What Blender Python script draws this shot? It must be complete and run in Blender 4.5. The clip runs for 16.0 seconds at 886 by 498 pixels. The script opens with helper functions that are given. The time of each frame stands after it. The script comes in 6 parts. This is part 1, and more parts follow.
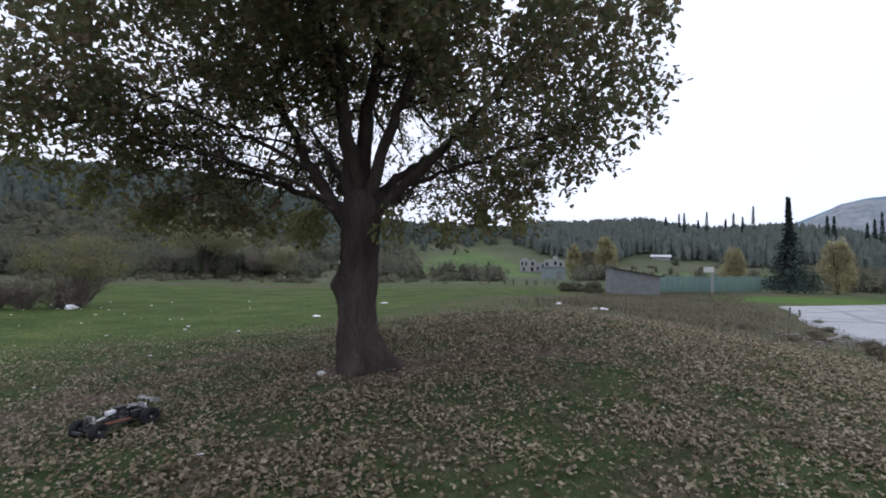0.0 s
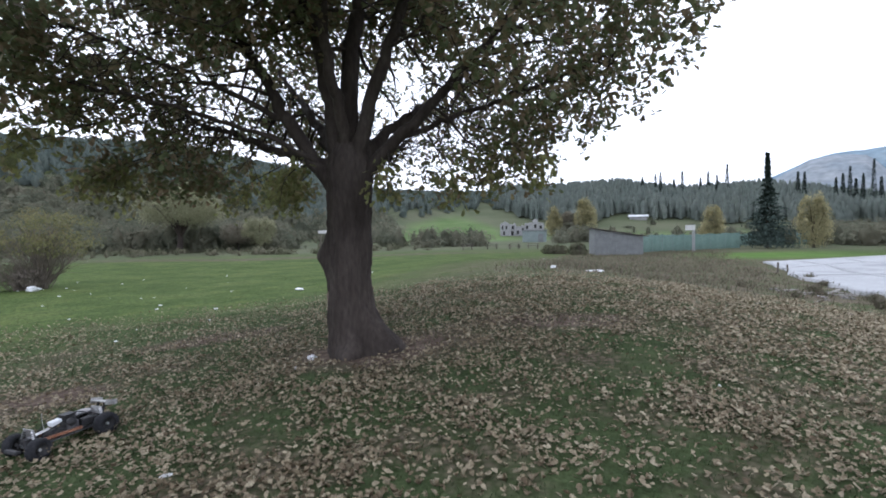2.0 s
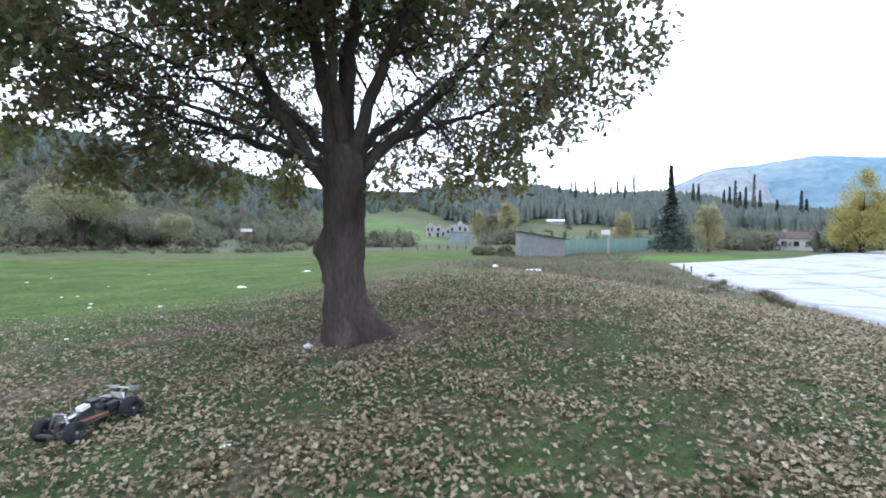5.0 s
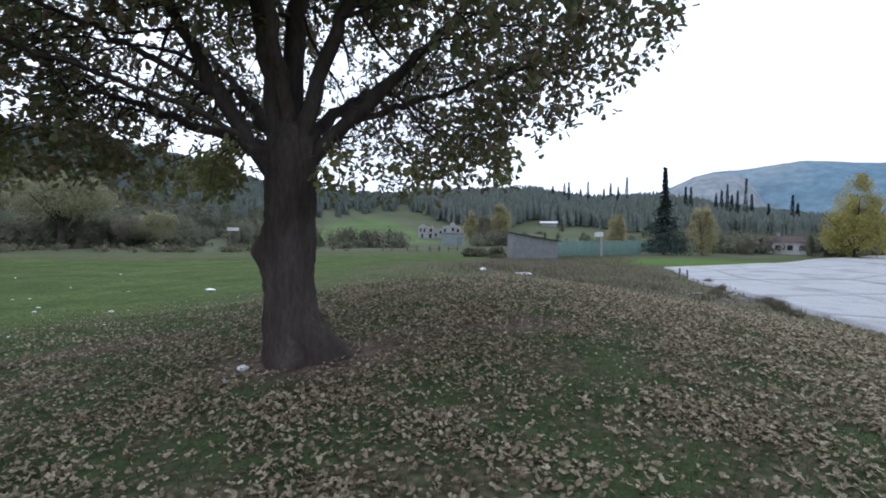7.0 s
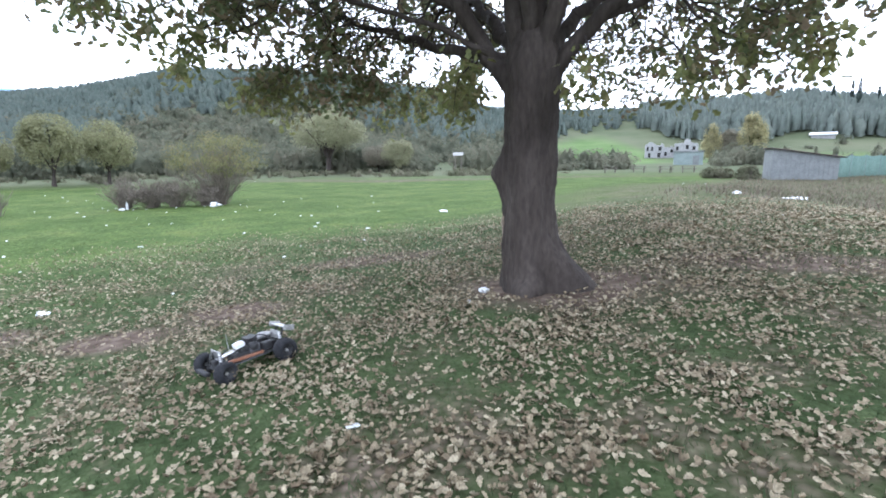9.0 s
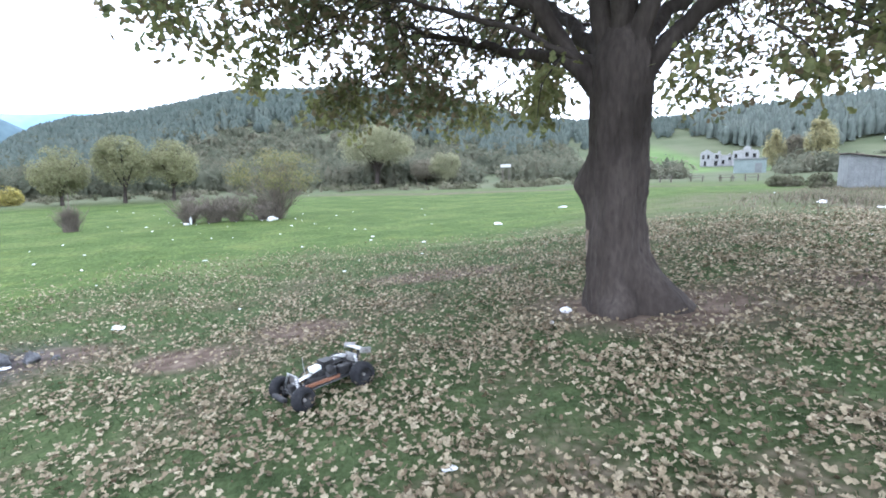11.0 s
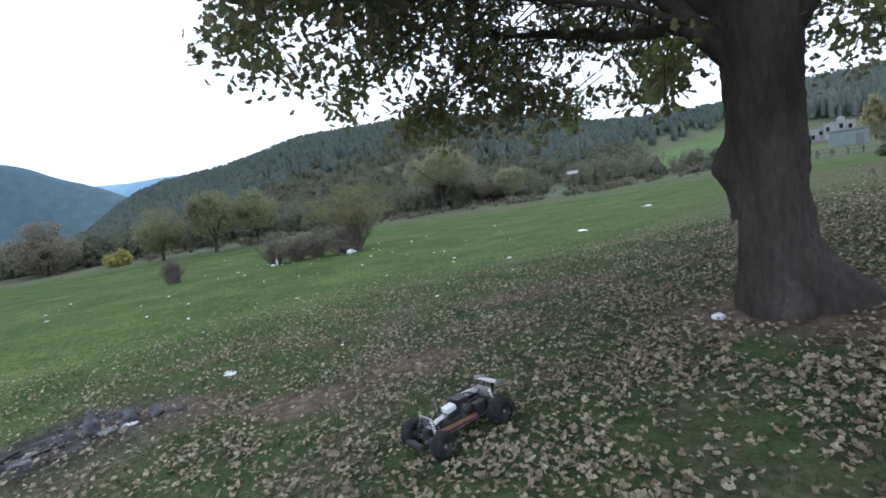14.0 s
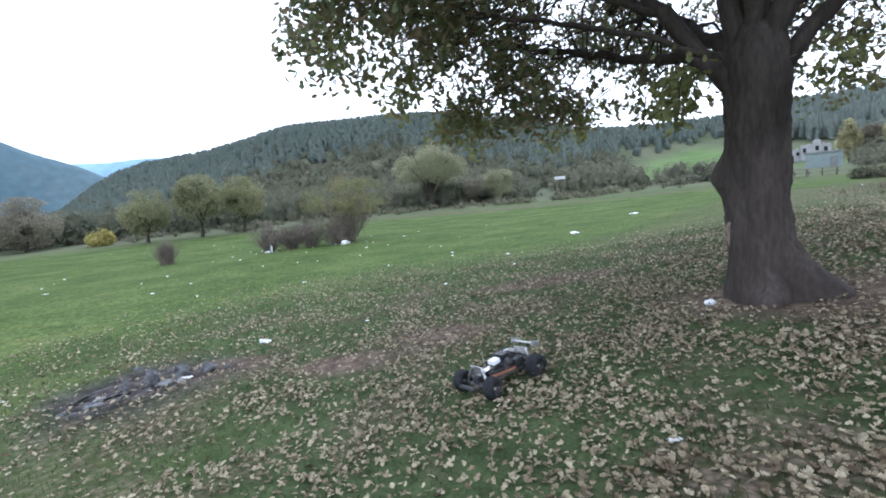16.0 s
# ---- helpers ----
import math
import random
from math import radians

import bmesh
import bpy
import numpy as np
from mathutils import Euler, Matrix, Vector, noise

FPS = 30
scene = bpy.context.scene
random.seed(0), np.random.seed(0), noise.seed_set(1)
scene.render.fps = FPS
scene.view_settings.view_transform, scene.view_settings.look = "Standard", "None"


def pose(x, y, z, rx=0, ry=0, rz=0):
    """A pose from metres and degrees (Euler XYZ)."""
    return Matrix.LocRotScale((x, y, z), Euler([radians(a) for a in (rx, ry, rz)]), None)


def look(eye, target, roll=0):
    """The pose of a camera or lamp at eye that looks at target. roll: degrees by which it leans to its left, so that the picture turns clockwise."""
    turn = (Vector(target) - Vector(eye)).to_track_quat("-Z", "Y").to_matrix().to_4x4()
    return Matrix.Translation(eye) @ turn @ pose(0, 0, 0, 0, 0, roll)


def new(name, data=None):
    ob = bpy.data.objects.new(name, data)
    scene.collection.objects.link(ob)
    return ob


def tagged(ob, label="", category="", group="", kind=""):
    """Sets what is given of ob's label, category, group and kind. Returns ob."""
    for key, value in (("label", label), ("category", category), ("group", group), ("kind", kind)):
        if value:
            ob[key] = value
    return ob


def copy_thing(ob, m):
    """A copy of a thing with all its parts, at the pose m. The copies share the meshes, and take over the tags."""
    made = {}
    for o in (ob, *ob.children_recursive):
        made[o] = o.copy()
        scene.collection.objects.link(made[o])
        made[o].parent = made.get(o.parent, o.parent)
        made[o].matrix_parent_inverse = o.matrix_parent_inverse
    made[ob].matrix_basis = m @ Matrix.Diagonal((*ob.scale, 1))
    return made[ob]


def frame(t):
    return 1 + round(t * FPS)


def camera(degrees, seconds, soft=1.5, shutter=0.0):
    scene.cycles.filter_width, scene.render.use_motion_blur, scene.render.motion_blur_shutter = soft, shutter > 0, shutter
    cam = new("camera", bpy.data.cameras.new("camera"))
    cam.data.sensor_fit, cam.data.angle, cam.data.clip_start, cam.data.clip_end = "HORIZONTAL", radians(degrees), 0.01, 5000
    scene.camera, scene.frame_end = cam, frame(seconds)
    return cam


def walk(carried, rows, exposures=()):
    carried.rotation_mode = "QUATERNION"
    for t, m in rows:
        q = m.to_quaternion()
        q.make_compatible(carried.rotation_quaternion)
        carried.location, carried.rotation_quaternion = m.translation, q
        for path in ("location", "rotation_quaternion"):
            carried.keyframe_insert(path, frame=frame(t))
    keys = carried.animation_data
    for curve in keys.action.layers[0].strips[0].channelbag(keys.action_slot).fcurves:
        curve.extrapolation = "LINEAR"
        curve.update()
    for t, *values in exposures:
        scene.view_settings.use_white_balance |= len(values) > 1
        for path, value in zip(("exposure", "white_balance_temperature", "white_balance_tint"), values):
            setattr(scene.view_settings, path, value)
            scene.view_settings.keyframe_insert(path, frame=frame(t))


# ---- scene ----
cam = camera(85.0, 16.0, soft=1.8)
# seconds, x, y, z, yaw to the left, pitch, lean to the left
ROWS = [
    (0, 0.255, -0.125, 1.490, 6.59, 2.45, 1.22),
    (0.5, 0.078, 0.160, 1.516, 7.13, 2.74, 2.61),
    (1, 0.014, 0.436, 1.466, 10.04, 2.53, 2.02),
    (1.5, -0.012, 0.692, 1.476, 9.64, -0.08, -0.87),
    (2, -0.172, 0.794, 1.464, 4.15, -1.51, -0.66),
    (2.5, -0.483, 0.868, 1.431, 2.58, -5.21, 0.64),
    (3, -0.682, 0.643, 1.381, 14.60, -7.39, 0.01),
    (3.5, -0.823, 0.397, 1.390, 14.04, -14.01, -3.87),
    (4, -1.065, 0.184, 1.368, 4.84, -10.80, -2.44),
    (4.5, -1.095, 0.119, 1.405, -4.16, -1.50, -0.22),
    (7, -0.648, 1.292, 1.396, -5.71, -1.26, 0.75),
    (7.5, -0.610, 1.525, 1.383, 7.47, -2.61, -1.33),
    (8, -0.732, 1.606, 1.360, 13.20, -6.42, -5.47),
    (8.5, -0.924, 1.634, 1.374, 19.19, -11.19, -2.98),
    (9, -0.976, 1.682, 1.374, 19.51, -10.37, -0.70),
    (11.5, -1.630, 1.961, 1.359, 29.95, -7.49, -2.47),
    (12, -1.870, 2.097, 1.348, 35.32, -2.65, -1.19),
    (12.5, -1.975, 2.242, 1.362, 31.10, 0.34, -1.06),
    (13, -1.958, 2.301, 1.352, 30.27, 1.73, -2.65),
    (13.5, -2.018, 2.190, 1.328, 32.25, -2.45, -4.76),
    (14, -2.004, 2.067, 1.321, 32.96, -5.82, -8.73),
    (14.5, -1.942, 1.783, 1.310, 30.40, -7.48, -10.09),
    (15, -2.033, 1.496, 1.313, 30.93, -7.72, -9.63),
    (15.5, -2.153, 1.235, 1.287, 31.51, -6.95, -7.56),
    (16, -2.133, 1.121, 1.312, 30.81, -6.24, -5.50),
]
EXPOSURES = [(0.0, -0.44, 5560, 17), (1.0, -0.34, 5560, 17), (1.5, -0.07, 5560, 17), (2.5, 0.33, 5390, 13), (3.5, 1.05, 5280, 12), (4.0, 1.29, 5280, 12), (4.5, 1.1, 5280, 12), (7.0, -0.2, 5330, 14), (7.5, -0.1, 5370, 14), (8.0, 0.44, 5280, 12), (9.0, 1.14, 5280, 13), (11.5, 1.36, 5250, 13), (12.0, 1.12, 5250, 13), (12.5, 0.66, 5250, 12), (13.0, 0.26, 5230, 11), (13.5, 0.09, 5230, 11), (14.0, 0.08, 5230, 11), (14.5, 0.27, 5230, 11), (15.5, 0.63, 5230, 12), (16.0, 0.65, 5230, 12)]
walk(cam, [(t, pose(x, y, z, 90 + pitch, 0, yaw) @ pose(0, 0, 0, 0, 0, roll)) for t, x, y, z, yaw, pitch, roll in ROWS], EXPOSURES)

# ---- sky and sun: bright thin overcast ----
world = bpy.data.worlds.new("overcast_sky")
scene.world = world
world.use_nodes = True
wn, wl = world.node_tree.nodes, world.node_tree.links
wn.clear()
sky = wn.new("ShaderNodeTexSky")
sky.sky_type, sky.sun_disc = "NISHITA", False
SUN_ELEVATION, SUN_TURN = 34.0, -28.0
sky.sun_elevation, sky.sun_rotation = radians(SUN_ELEVATION), radians(SUN_TURN)
sky.air_density, sky.dust_density = 1.2, 2.0
coord = wn.new("ShaderNodeTexCoord")
veil_noise = wn.new("ShaderNodeTexNoise")
veil_noise.inputs["Scale"].default_value, veil_noise.inputs["Detail"].default_value = 1.6, 5.0
veil = wn.new("ShaderNodeMapRange")
veil.inputs["From Min"].default_value, veil.inputs["From Max"].default_value = 0.3, 0.6
veil.inputs["To Min"].default_value, veil.inputs["To Max"].default_value = 0.84, 0.97
cloud_mix = wn.new("ShaderNodeMix")
cloud_mix.data_type = "RGBA"
cloud_mix.inputs["B"].default_value = (15.2, 15.1, 15.0, 1)
background = wn.new("ShaderNodeBackground")
background.inputs["Strength"].default_value = 0.1
world_out = wn.new("ShaderNodeOutputWorld")
wl.new(coord.outputs["Generated"], veil_noise.inputs["Vector"])
wl.new(veil_noise.outputs["Fac"], veil.inputs["Value"])
wl.new(veil.outputs["Result"], cloud_mix.inputs["Factor"])
wl.new(sky.outputs["Color"], cloud_mix.inputs["A"])
wl.new(cloud_mix.outputs["Result"], background.inputs["Color"])
wl.new(background.outputs["Background"], world_out.inputs["Surface"])
sun = new("sun", bpy.data.lights.new("sun", "SUN"))
sun.data.energy, sun.data.angle, sun.data.color = 0.6, radians(20), (1.0, 0.96, 0.9)
az, el = radians(SUN_TURN), radians(SUN_ELEVATION)
sun.matrix_world = look((0, 0, 60), (-60 * math.sin(az) * math.cos(el) / math.sin(el), -60 * math.cos(az) * math.cos(el) / math.sin(el), 0))

# ---- materials ----


def material(name, colours, scale=8.0, rough=0.85, bump=0.3, bump_scale=40.0, metal=0.0, per="noise", fine=0.35, translucent=0.0, specular=0.3, stretch=(1, 1, 1)):
    """A two-scale material: colours mixed by a broad noise (or by piece), grain by a fine one, with relief."""
    m = bpy.data.materials.new(name)
    m.use_nodes = True
    n, l = m.node_tree.nodes, m.node_tree.links
    p = n["Principled BSDF"]
    p.inputs["Roughness"].default_value, p.inputs["Metallic"].default_value = rough, metal
    p.inputs["Specular IOR Level"].default_value = specular
    mapping = n.new("ShaderNodeMapping")
    mapping.inputs["Scale"].default_value = stretch
    l.new(n.new("ShaderNodeTexCoord").outputs["Object"], mapping.inputs["Vector"])
    broad = n.new("ShaderNodeTexNoise")
    broad.inputs["Scale"].default_value, broad.inputs["Detail"].default_value = scale, 6.0
    l.new(mapping.outputs["Vector"], broad.inputs["Vector"])
    ramp = n.new("ShaderNodeValToRGB")
    while len(ramp.color_ramp.elements) < len(colours):
        ramp.color_ramp.elements.new(0.5)
    for i, c in enumerate(colours):
        e = ramp.color_ramp.elements[i]
        span = i / max(1, len(colours) - 1)
        e.position, e.color = (0.3 + 0.4 * span if per == "noise" else span), (*c, 1)
    if per == "island":
        geo = n.new("ShaderNodeNewGeometry")
        l.new(geo.outputs["Random Per Island"], ramp.inputs["Fac"])
    elif per == "object":
        info = n.new("ShaderNodeObjectInfo")
        l.new(info.outputs["Random"], ramp.inputs["Fac"])
    else:
        l.new(broad.outputs["Fac"], ramp.inputs["Fac"])
    grain = n.new("ShaderNodeTexNoise")
    grain.inputs["Scale"].default_value, grain.inputs["Detail"].default_value = bump_scale, 4.0
    l.new(mapping.outputs["Vector"], grain.inputs["Vector"])
    dull = n.new("ShaderNodeMapRange")
    dull.inputs["From Min"].default_value, dull.inputs["From Max"].default_value = 0.3, 0.7
    dull.inputs["To Min"].default_value, dull.inputs["To Max"].default_value = 1 - fine, 1 + fine
    l.new(grain.outputs["Fac"], dull.inputs["Value"])
    mix = n.new("ShaderNodeMix")
    mix.data_type, mix.blend_type = "RGBA", "MULTIPLY"
    mix.inputs["Factor"].default_value = 1.0
    l.new(ramp.outputs["Color"], mix.inputs["A"])
    l.new(dull.outputs["Result"], mix.inputs["B"])
    l.new(mix.outputs["Result"], p.inputs["Base Color"])
    if bump:
        b = n.new("ShaderNodeBump")
        b.inputs["Strength"].default_value, b.inputs["Distance"].default_value = bump, 0.02
        l.new(grain.outputs["Fac"], b.inputs["Height"])
        l.new(b.outputs["Normal"], p.inputs["Normal"])
    if translucent:
        t = n.new("ShaderNodeBsdfTranslucent")
        l.new(mix.outputs["Result"], t.inputs["Color"])
        s = n.new("ShaderNodeMixShader")
        s.inputs["Fac"].default_value = translucent
        l.new(p.outputs["BSDF"], s.inputs[1])
        l.new(t.outputs["BSDF"], s.inputs[2])
        l.new(s.outputs["Shader"], n["Material Output"].inputs["Surface"])
    return m


M_BARK = material("oak_bark", [(0.031, 0.0245, 0.020), (0.050, 0.040, 0.033), (0.075, 0.0615, 0.052)], 4.0, 0.95, 0.8, 26.0, fine=0.26, stretch=(1, 1, 0.3))
M_WOUND = material("bare_oak_wood", [(0.20, 0.15, 0.11), (0.30, 0.24, 0.19)], 9.0, 0.9, 0.5, 60.0)
M_BROWN_LEAF = material("brown_autumn_foliage", [(0.235, 0.218, 0.162), (0.272, 0.245, 0.182), (0.212, 0.203, 0.148)], 0.8, 0.95, 0.0, 4.0, translucent=0.45, specular=0.05)
M_OAK_LEAF = material("oak_leaf", [(0.125, 0.148, 0.07), (0.155, 0.178, 0.082), (0.13, 0.152, 0.074), (0.185, 0.168, 0.086), (0.215, 0.162, 0.098), (0.185, 0.142, 0.082), (0.155, 0.165, 0.082)], 3.0, 0.55, 0.0, 20.0, per="island", translucent=0.5)
# yellowing low leaves; the colour is also raised for the front light on them
M_LIT_YELLOW_OAK_LEAF = material("lit_yellowing_oak_leaf", [(0.19, 0.205, 0.078), (0.24, 0.24, 0.09), (0.16, 0.178, 0.07), (0.245, 0.205, 0.10)], 3.0, 0.6, 0.0, 20.0, per="island", translucent=0.5)
M_DRY_LEAF = material("dry_oak_leaf", [(0.112, 0.083, 0.050), (0.222, 0.178, 0.114), (0.318, 0.265, 0.172), (0.155, 0.117, 0.072), (0.405, 0.350, 0.240), (0.265, 0.219, 0.141)], 3.0, 0.75, 0.2, 60.0, per="island", translucent=0.1, specular=0.2)
M_DRY_LEAF_PIECE = material("dry_oak_leaf_piece", [(0.12, 0.09, 0.055), (0.255, 0.208, 0.134), (0.153, 0.118, 0.074), (0.33, 0.278, 0.186)], 3.0, 0.75, 0.2, 60.0, per="object", translucent=0.1)
M_GRASS = material("grass_blade", [(0.050, 0.075, 0.033), (0.071, 0.101, 0.044), (0.059, 0.085, 0.037), (0.100, 0.112, 0.058)], 3.0, 0.7, 0.0, 20.0, per="island", translucent=0.25, specular=0.08)
M_FIELD_GRASS = material("field_grass", [(0.076, 0.113, 0.035), (0.098, 0.134, 0.045), (0.13, 0.144, 0.066)], 3.0, 0.8, 0.0, 20.0, per="island", translucent=0.3, specular=0.05)
# pine greens paled to stand in for haze, the ridge's more so
M_HAZY_PINE = material("hazy_far_pine", [(0.15, 0.183, 0.158), (0.172, 0.203, 0.174), (0.20, 0.226, 0.188)], 0.09, 1.0, 0.0, 0.5, fine=0.15, specular=0.0, translucent=0.45)
M_HAZY_RIDGE_PINE = material("hazy_ridge_pine", [(0.20, 0.232, 0.20), (0.225, 0.255, 0.222), (0.255, 0.282, 0.24)], 0.09, 1.0, 0.0, 0.5, fine=0.12, specular=0.0, translucent=0.45)
M_SCRUB = material("far_scrub", [(0.125, 0.137, 0.096), (0.165, 0.168, 0.118), (0.215, 0.202, 0.145)], 0.16, 1.0, 0.0, 0.7, fine=0.2, specular=0.0, translucent=0.45)
M_OLIVE = material("olive_green_foliage", [(0.22, 0.222, 0.122), (0.262, 0.26, 0.142), (0.30, 0.29, 0.163)], 0.9, 0.95, 0.0, 4.0, translucent=0.45, specular=0.05)
M_SHRUB_LEAF = material("thin_shrub_leaf", [(0.165, 0.17, 0.08), (0.205, 0.20, 0.095), (0.24, 0.205, 0.105)], 0.9, 0.95, 0.0, 4.0, translucent=0.4, specular=0.05)
M_WILLOW = material("willow_foliage", [(0.245, 0.248, 0.15), (0.292, 0.29, 0.172), (0.335, 0.325, 0.194)], 0.6, 0.95, 0.0, 4.0, translucent=0.45)
M_YELLOW = material("yellow_autumn_foliage", [(0.30, 0.285, 0.10), (0.38, 0.34, 0.115), (0.44, 0.385, 0.13)], 0.6, 0.95, 0.0, 3.0, translucent=0.45)
M_RUSTY = material("rusty_autumn_foliage", [(0.27, 0.215, 0.15), (0.32, 0.25, 0.172), (0.25, 0.212, 0.145)], 0.6, 0.95, 0.0, 3.0, translucent=0.35, specular=0.05)
M_PALE_YELLOW = material("dull_yellow_foliage", [(0.34, 0.315, 0.175), (0.40, 0.365, 0.205), (0.46, 0.42, 0.24)], 0.4, 0.95, 0.0, 2.0, translucent=0.45, specular=0.05)
M_SPRUCE = material("spruce_needles", [(0.05, 0.068, 0.058), (0.072, 0.092, 0.077)], 3.0, 1.0, 0.0, 2.0, per="island", specular=0.0)
M_BROWN_TWIG = material("bare_twigs", [(0.15, 0.125, 0.10), (0.20, 0.17, 0.135), (0.12, 0.10, 0.08)], 3.0, 0.95, 0.0, 2.0, per="island")
M_DRY_WEED = material("dry_weed", [(0.145, 0.125, 0.085), (0.225, 0.19, 0.138), (0.10, 0.115, 0.058), (0.12, 0.118, 0.072), (0.18, 0.142, 0.108), (0.11, 0.088, 0.066)], 3.0, 0.9, 0.0, 2.0, per="island", translucent=0.1)
M_DRY_BRUSH = material("dry_brush", [(0.11, 0.118, 0.07), (0.15, 0.148, 0.095), (0.185, 0.17, 0.12)], 0.3, 1.0, 0.0, 0.9, fine=0.2, specular=0.0, translucent=0.2)

# ---- ground ----
OAK = Vector((-1.88, 7.07, 0))


def step(a):
    a = np.clip(a, 0, 1)
    return a * a * (3 - 2 * a)


def ripple(x, y, k):
    return np.sin(x * 0.83 * k + 1.3) * np.cos(y * 0.71 * k + 0.4) + 0.6 * np.sin((x + y) * 1.37 * k + 2.1)


RIDGE_AT = (-90, -72, -69, -65.6, -63.5, -61, -56, -52.5, -49.5, -46.5, -42, -37, -31, -25.5, -20, -14.5, -10, 0, 9, 16, 19, 23, 29, 33, 36, 42, 50, 60, 90)
RIDGE_RISE = (0.2, 0.3, 0.8, 3.2, 4.3, 5.1, 5.8, 6.6, 7.5, 8.1, 8.3, 8.5, 8.4, 7.4, 6.7, 4.9, 4.6, 4.4, 4.4, 4.7, 4.0, 3.6, 3.8, 3.2, 2.4, 1.5, 1.0, 0.6, 0.3)


def height(x, y):
    """The height of the ground: a low mound beside the oak, an almost level field, and hills behind it."""
    x, y = np.asarray(x, float), np.asarray(y, float)
    bearing = np.degrees(np.arctan2(x, np.maximum(y, 0.1)))
    z = -0.74 + 0.13 * np.tanh((x + 11.7) / 4) + 0.98 * np.exp(-(((x - 1.5) / 5.94) ** 2) - ((y - 12.7) / np.where(y < 12.7, 11.6, 22.0)) ** 2)
    r = np.hypot(x, y)
    z = z + 0.7 * step((r - 48) / 50) * step((y - 5) / 15)
    # the wooded ridge by bearing, and where its foot begins
    rise = 400 * np.tan(np.radians(np.interp(bearing, RIDGE_AT, RIDGE_RISE)))
    foot = 90 + 75 * step((bearing + 16) / 12)
    ahead = step((y - 12) / 50)
    z = z + (rise + 1.5) * ahead * step((r - foot) / (400 - foot)) * (1 - 0.7 * step((r - 410) / 350))
    z = z + 0.012 * ripple(x, y, 2.1) * step((30 - r) / 20) + 0.05 * ripple(x, y, 0.25) * step((r - 10) / 30)
    return z


def ground_z(x, y):
    return float(height(x, y))


def mesh_np(name, verts, faces, mat, parent=None, label="", smooth=False):
    """One mesh object from arrays of vertices and of faces with equal corner counts."""
    verts, faces = np.asarray(verts, np.float32), np.asarray(faces, np.int32)
    me = bpy.data.meshes.new(name)
    k = faces.shape[1]
    me.vertices.add(len(verts))
    me.vertices.foreach_set("co", verts.ravel())
    me.loops.add(faces.size)
    me.loops.foreach_set("vertex_index", faces.ravel())
    me.polygons.add(len(faces))
    me.polygons.foreach_set("loop_start", np.arange(0, faces.size, k, dtype=np.int32))
    me.polygons.foreach_set("loop_total", np.full(len(faces), k, np.int32))
    me.update(calc_edges=True)
    me.validate()
    me.materials.append(mat)
    if smooth:
        me.polygons.foreach_set("use_smooth", np.ones(len(faces), bool))
    ob = new(name, me)
    if parent:
        ob.parent = parent
    if label:
        ob["label"] = label
    return ob


def part(name, bm, mat, parent=None, label="", smooth=False):
    """One mesh object from a bmesh, under a thing or a part."""
    me = bpy.data.meshes.new(name)
    bm.normal_update()
    bm.to_mesh(me)
    bm.free()
    me.materials.append(mat)
    if smooth:
        me.polygons.foreach_set("use_smooth", np.ones(len(me.polygons), bool))
    ob = new(name, me)
    if parent:
        ob.parent = parent
    if label:
        ob["label"] = label
    return ob


def empty(name, x, y, z, turn=0.0):
    ob = new(name)
    ob.empty_display_size = 0.1
    ob.matrix_world = pose(x, y, z, 0, 0, turn)
    return ob


def blob_mask(n, l, coord_out, cx, cy, rx, ry, edge, turn=0.0, wobble=0.35, wobble_scale=1.2):
    """A soft-edged, uneven patch of the ground round a place: 1 inside, 0 outside."""
    mp = n.new("ShaderNodeMapping")
    mp.vector_type = "TEXTURE"
    mp.inputs["Location"].default_value = (cx, cy, 0)
    mp.inputs["Rotation"].default_value = (0, 0, radians(turn))
    mp.inputs["Scale"].default_value = (rx, ry, 1000)
    l.new(coord_out, mp.inputs["Vector"])
    ln = n.new("ShaderNodeVectorMath")
    ln.operation = "LENGTH"
    l.new(mp.outputs["Vector"], ln.inputs[0])
    nz = n.new("ShaderNodeTexNoise")
    nz.inputs["Scale"].default_value, nz.inputs["Detail"].default_value = wobble_scale, 5.0
    l.new(coord_out, nz.inputs["Vector"])
    sh = n.new("ShaderNodeMath")
    sh.operation = "MULTIPLY_ADD"
    l.new(nz.outputs["Fac"], sh.inputs[0])
    sh.inputs[1].default_value, sh.inputs[2].default_value = 2 * wobble, -wobble
    ad = n.new("ShaderNodeMath")
    l.new(ln.outputs["Value"], ad.inputs[0])
    l.new(sh.outputs["Value"], ad.inputs[1])
    mr = n.new("ShaderNodeMapRange")
    mr.inputs["From Min"].default_value, mr.inputs["From Max"].default_value = 1 + edge, 1 - edge
    l.new(ad.outputs["Value"], mr.inputs["Value"])
    return mr.outputs["Result"]


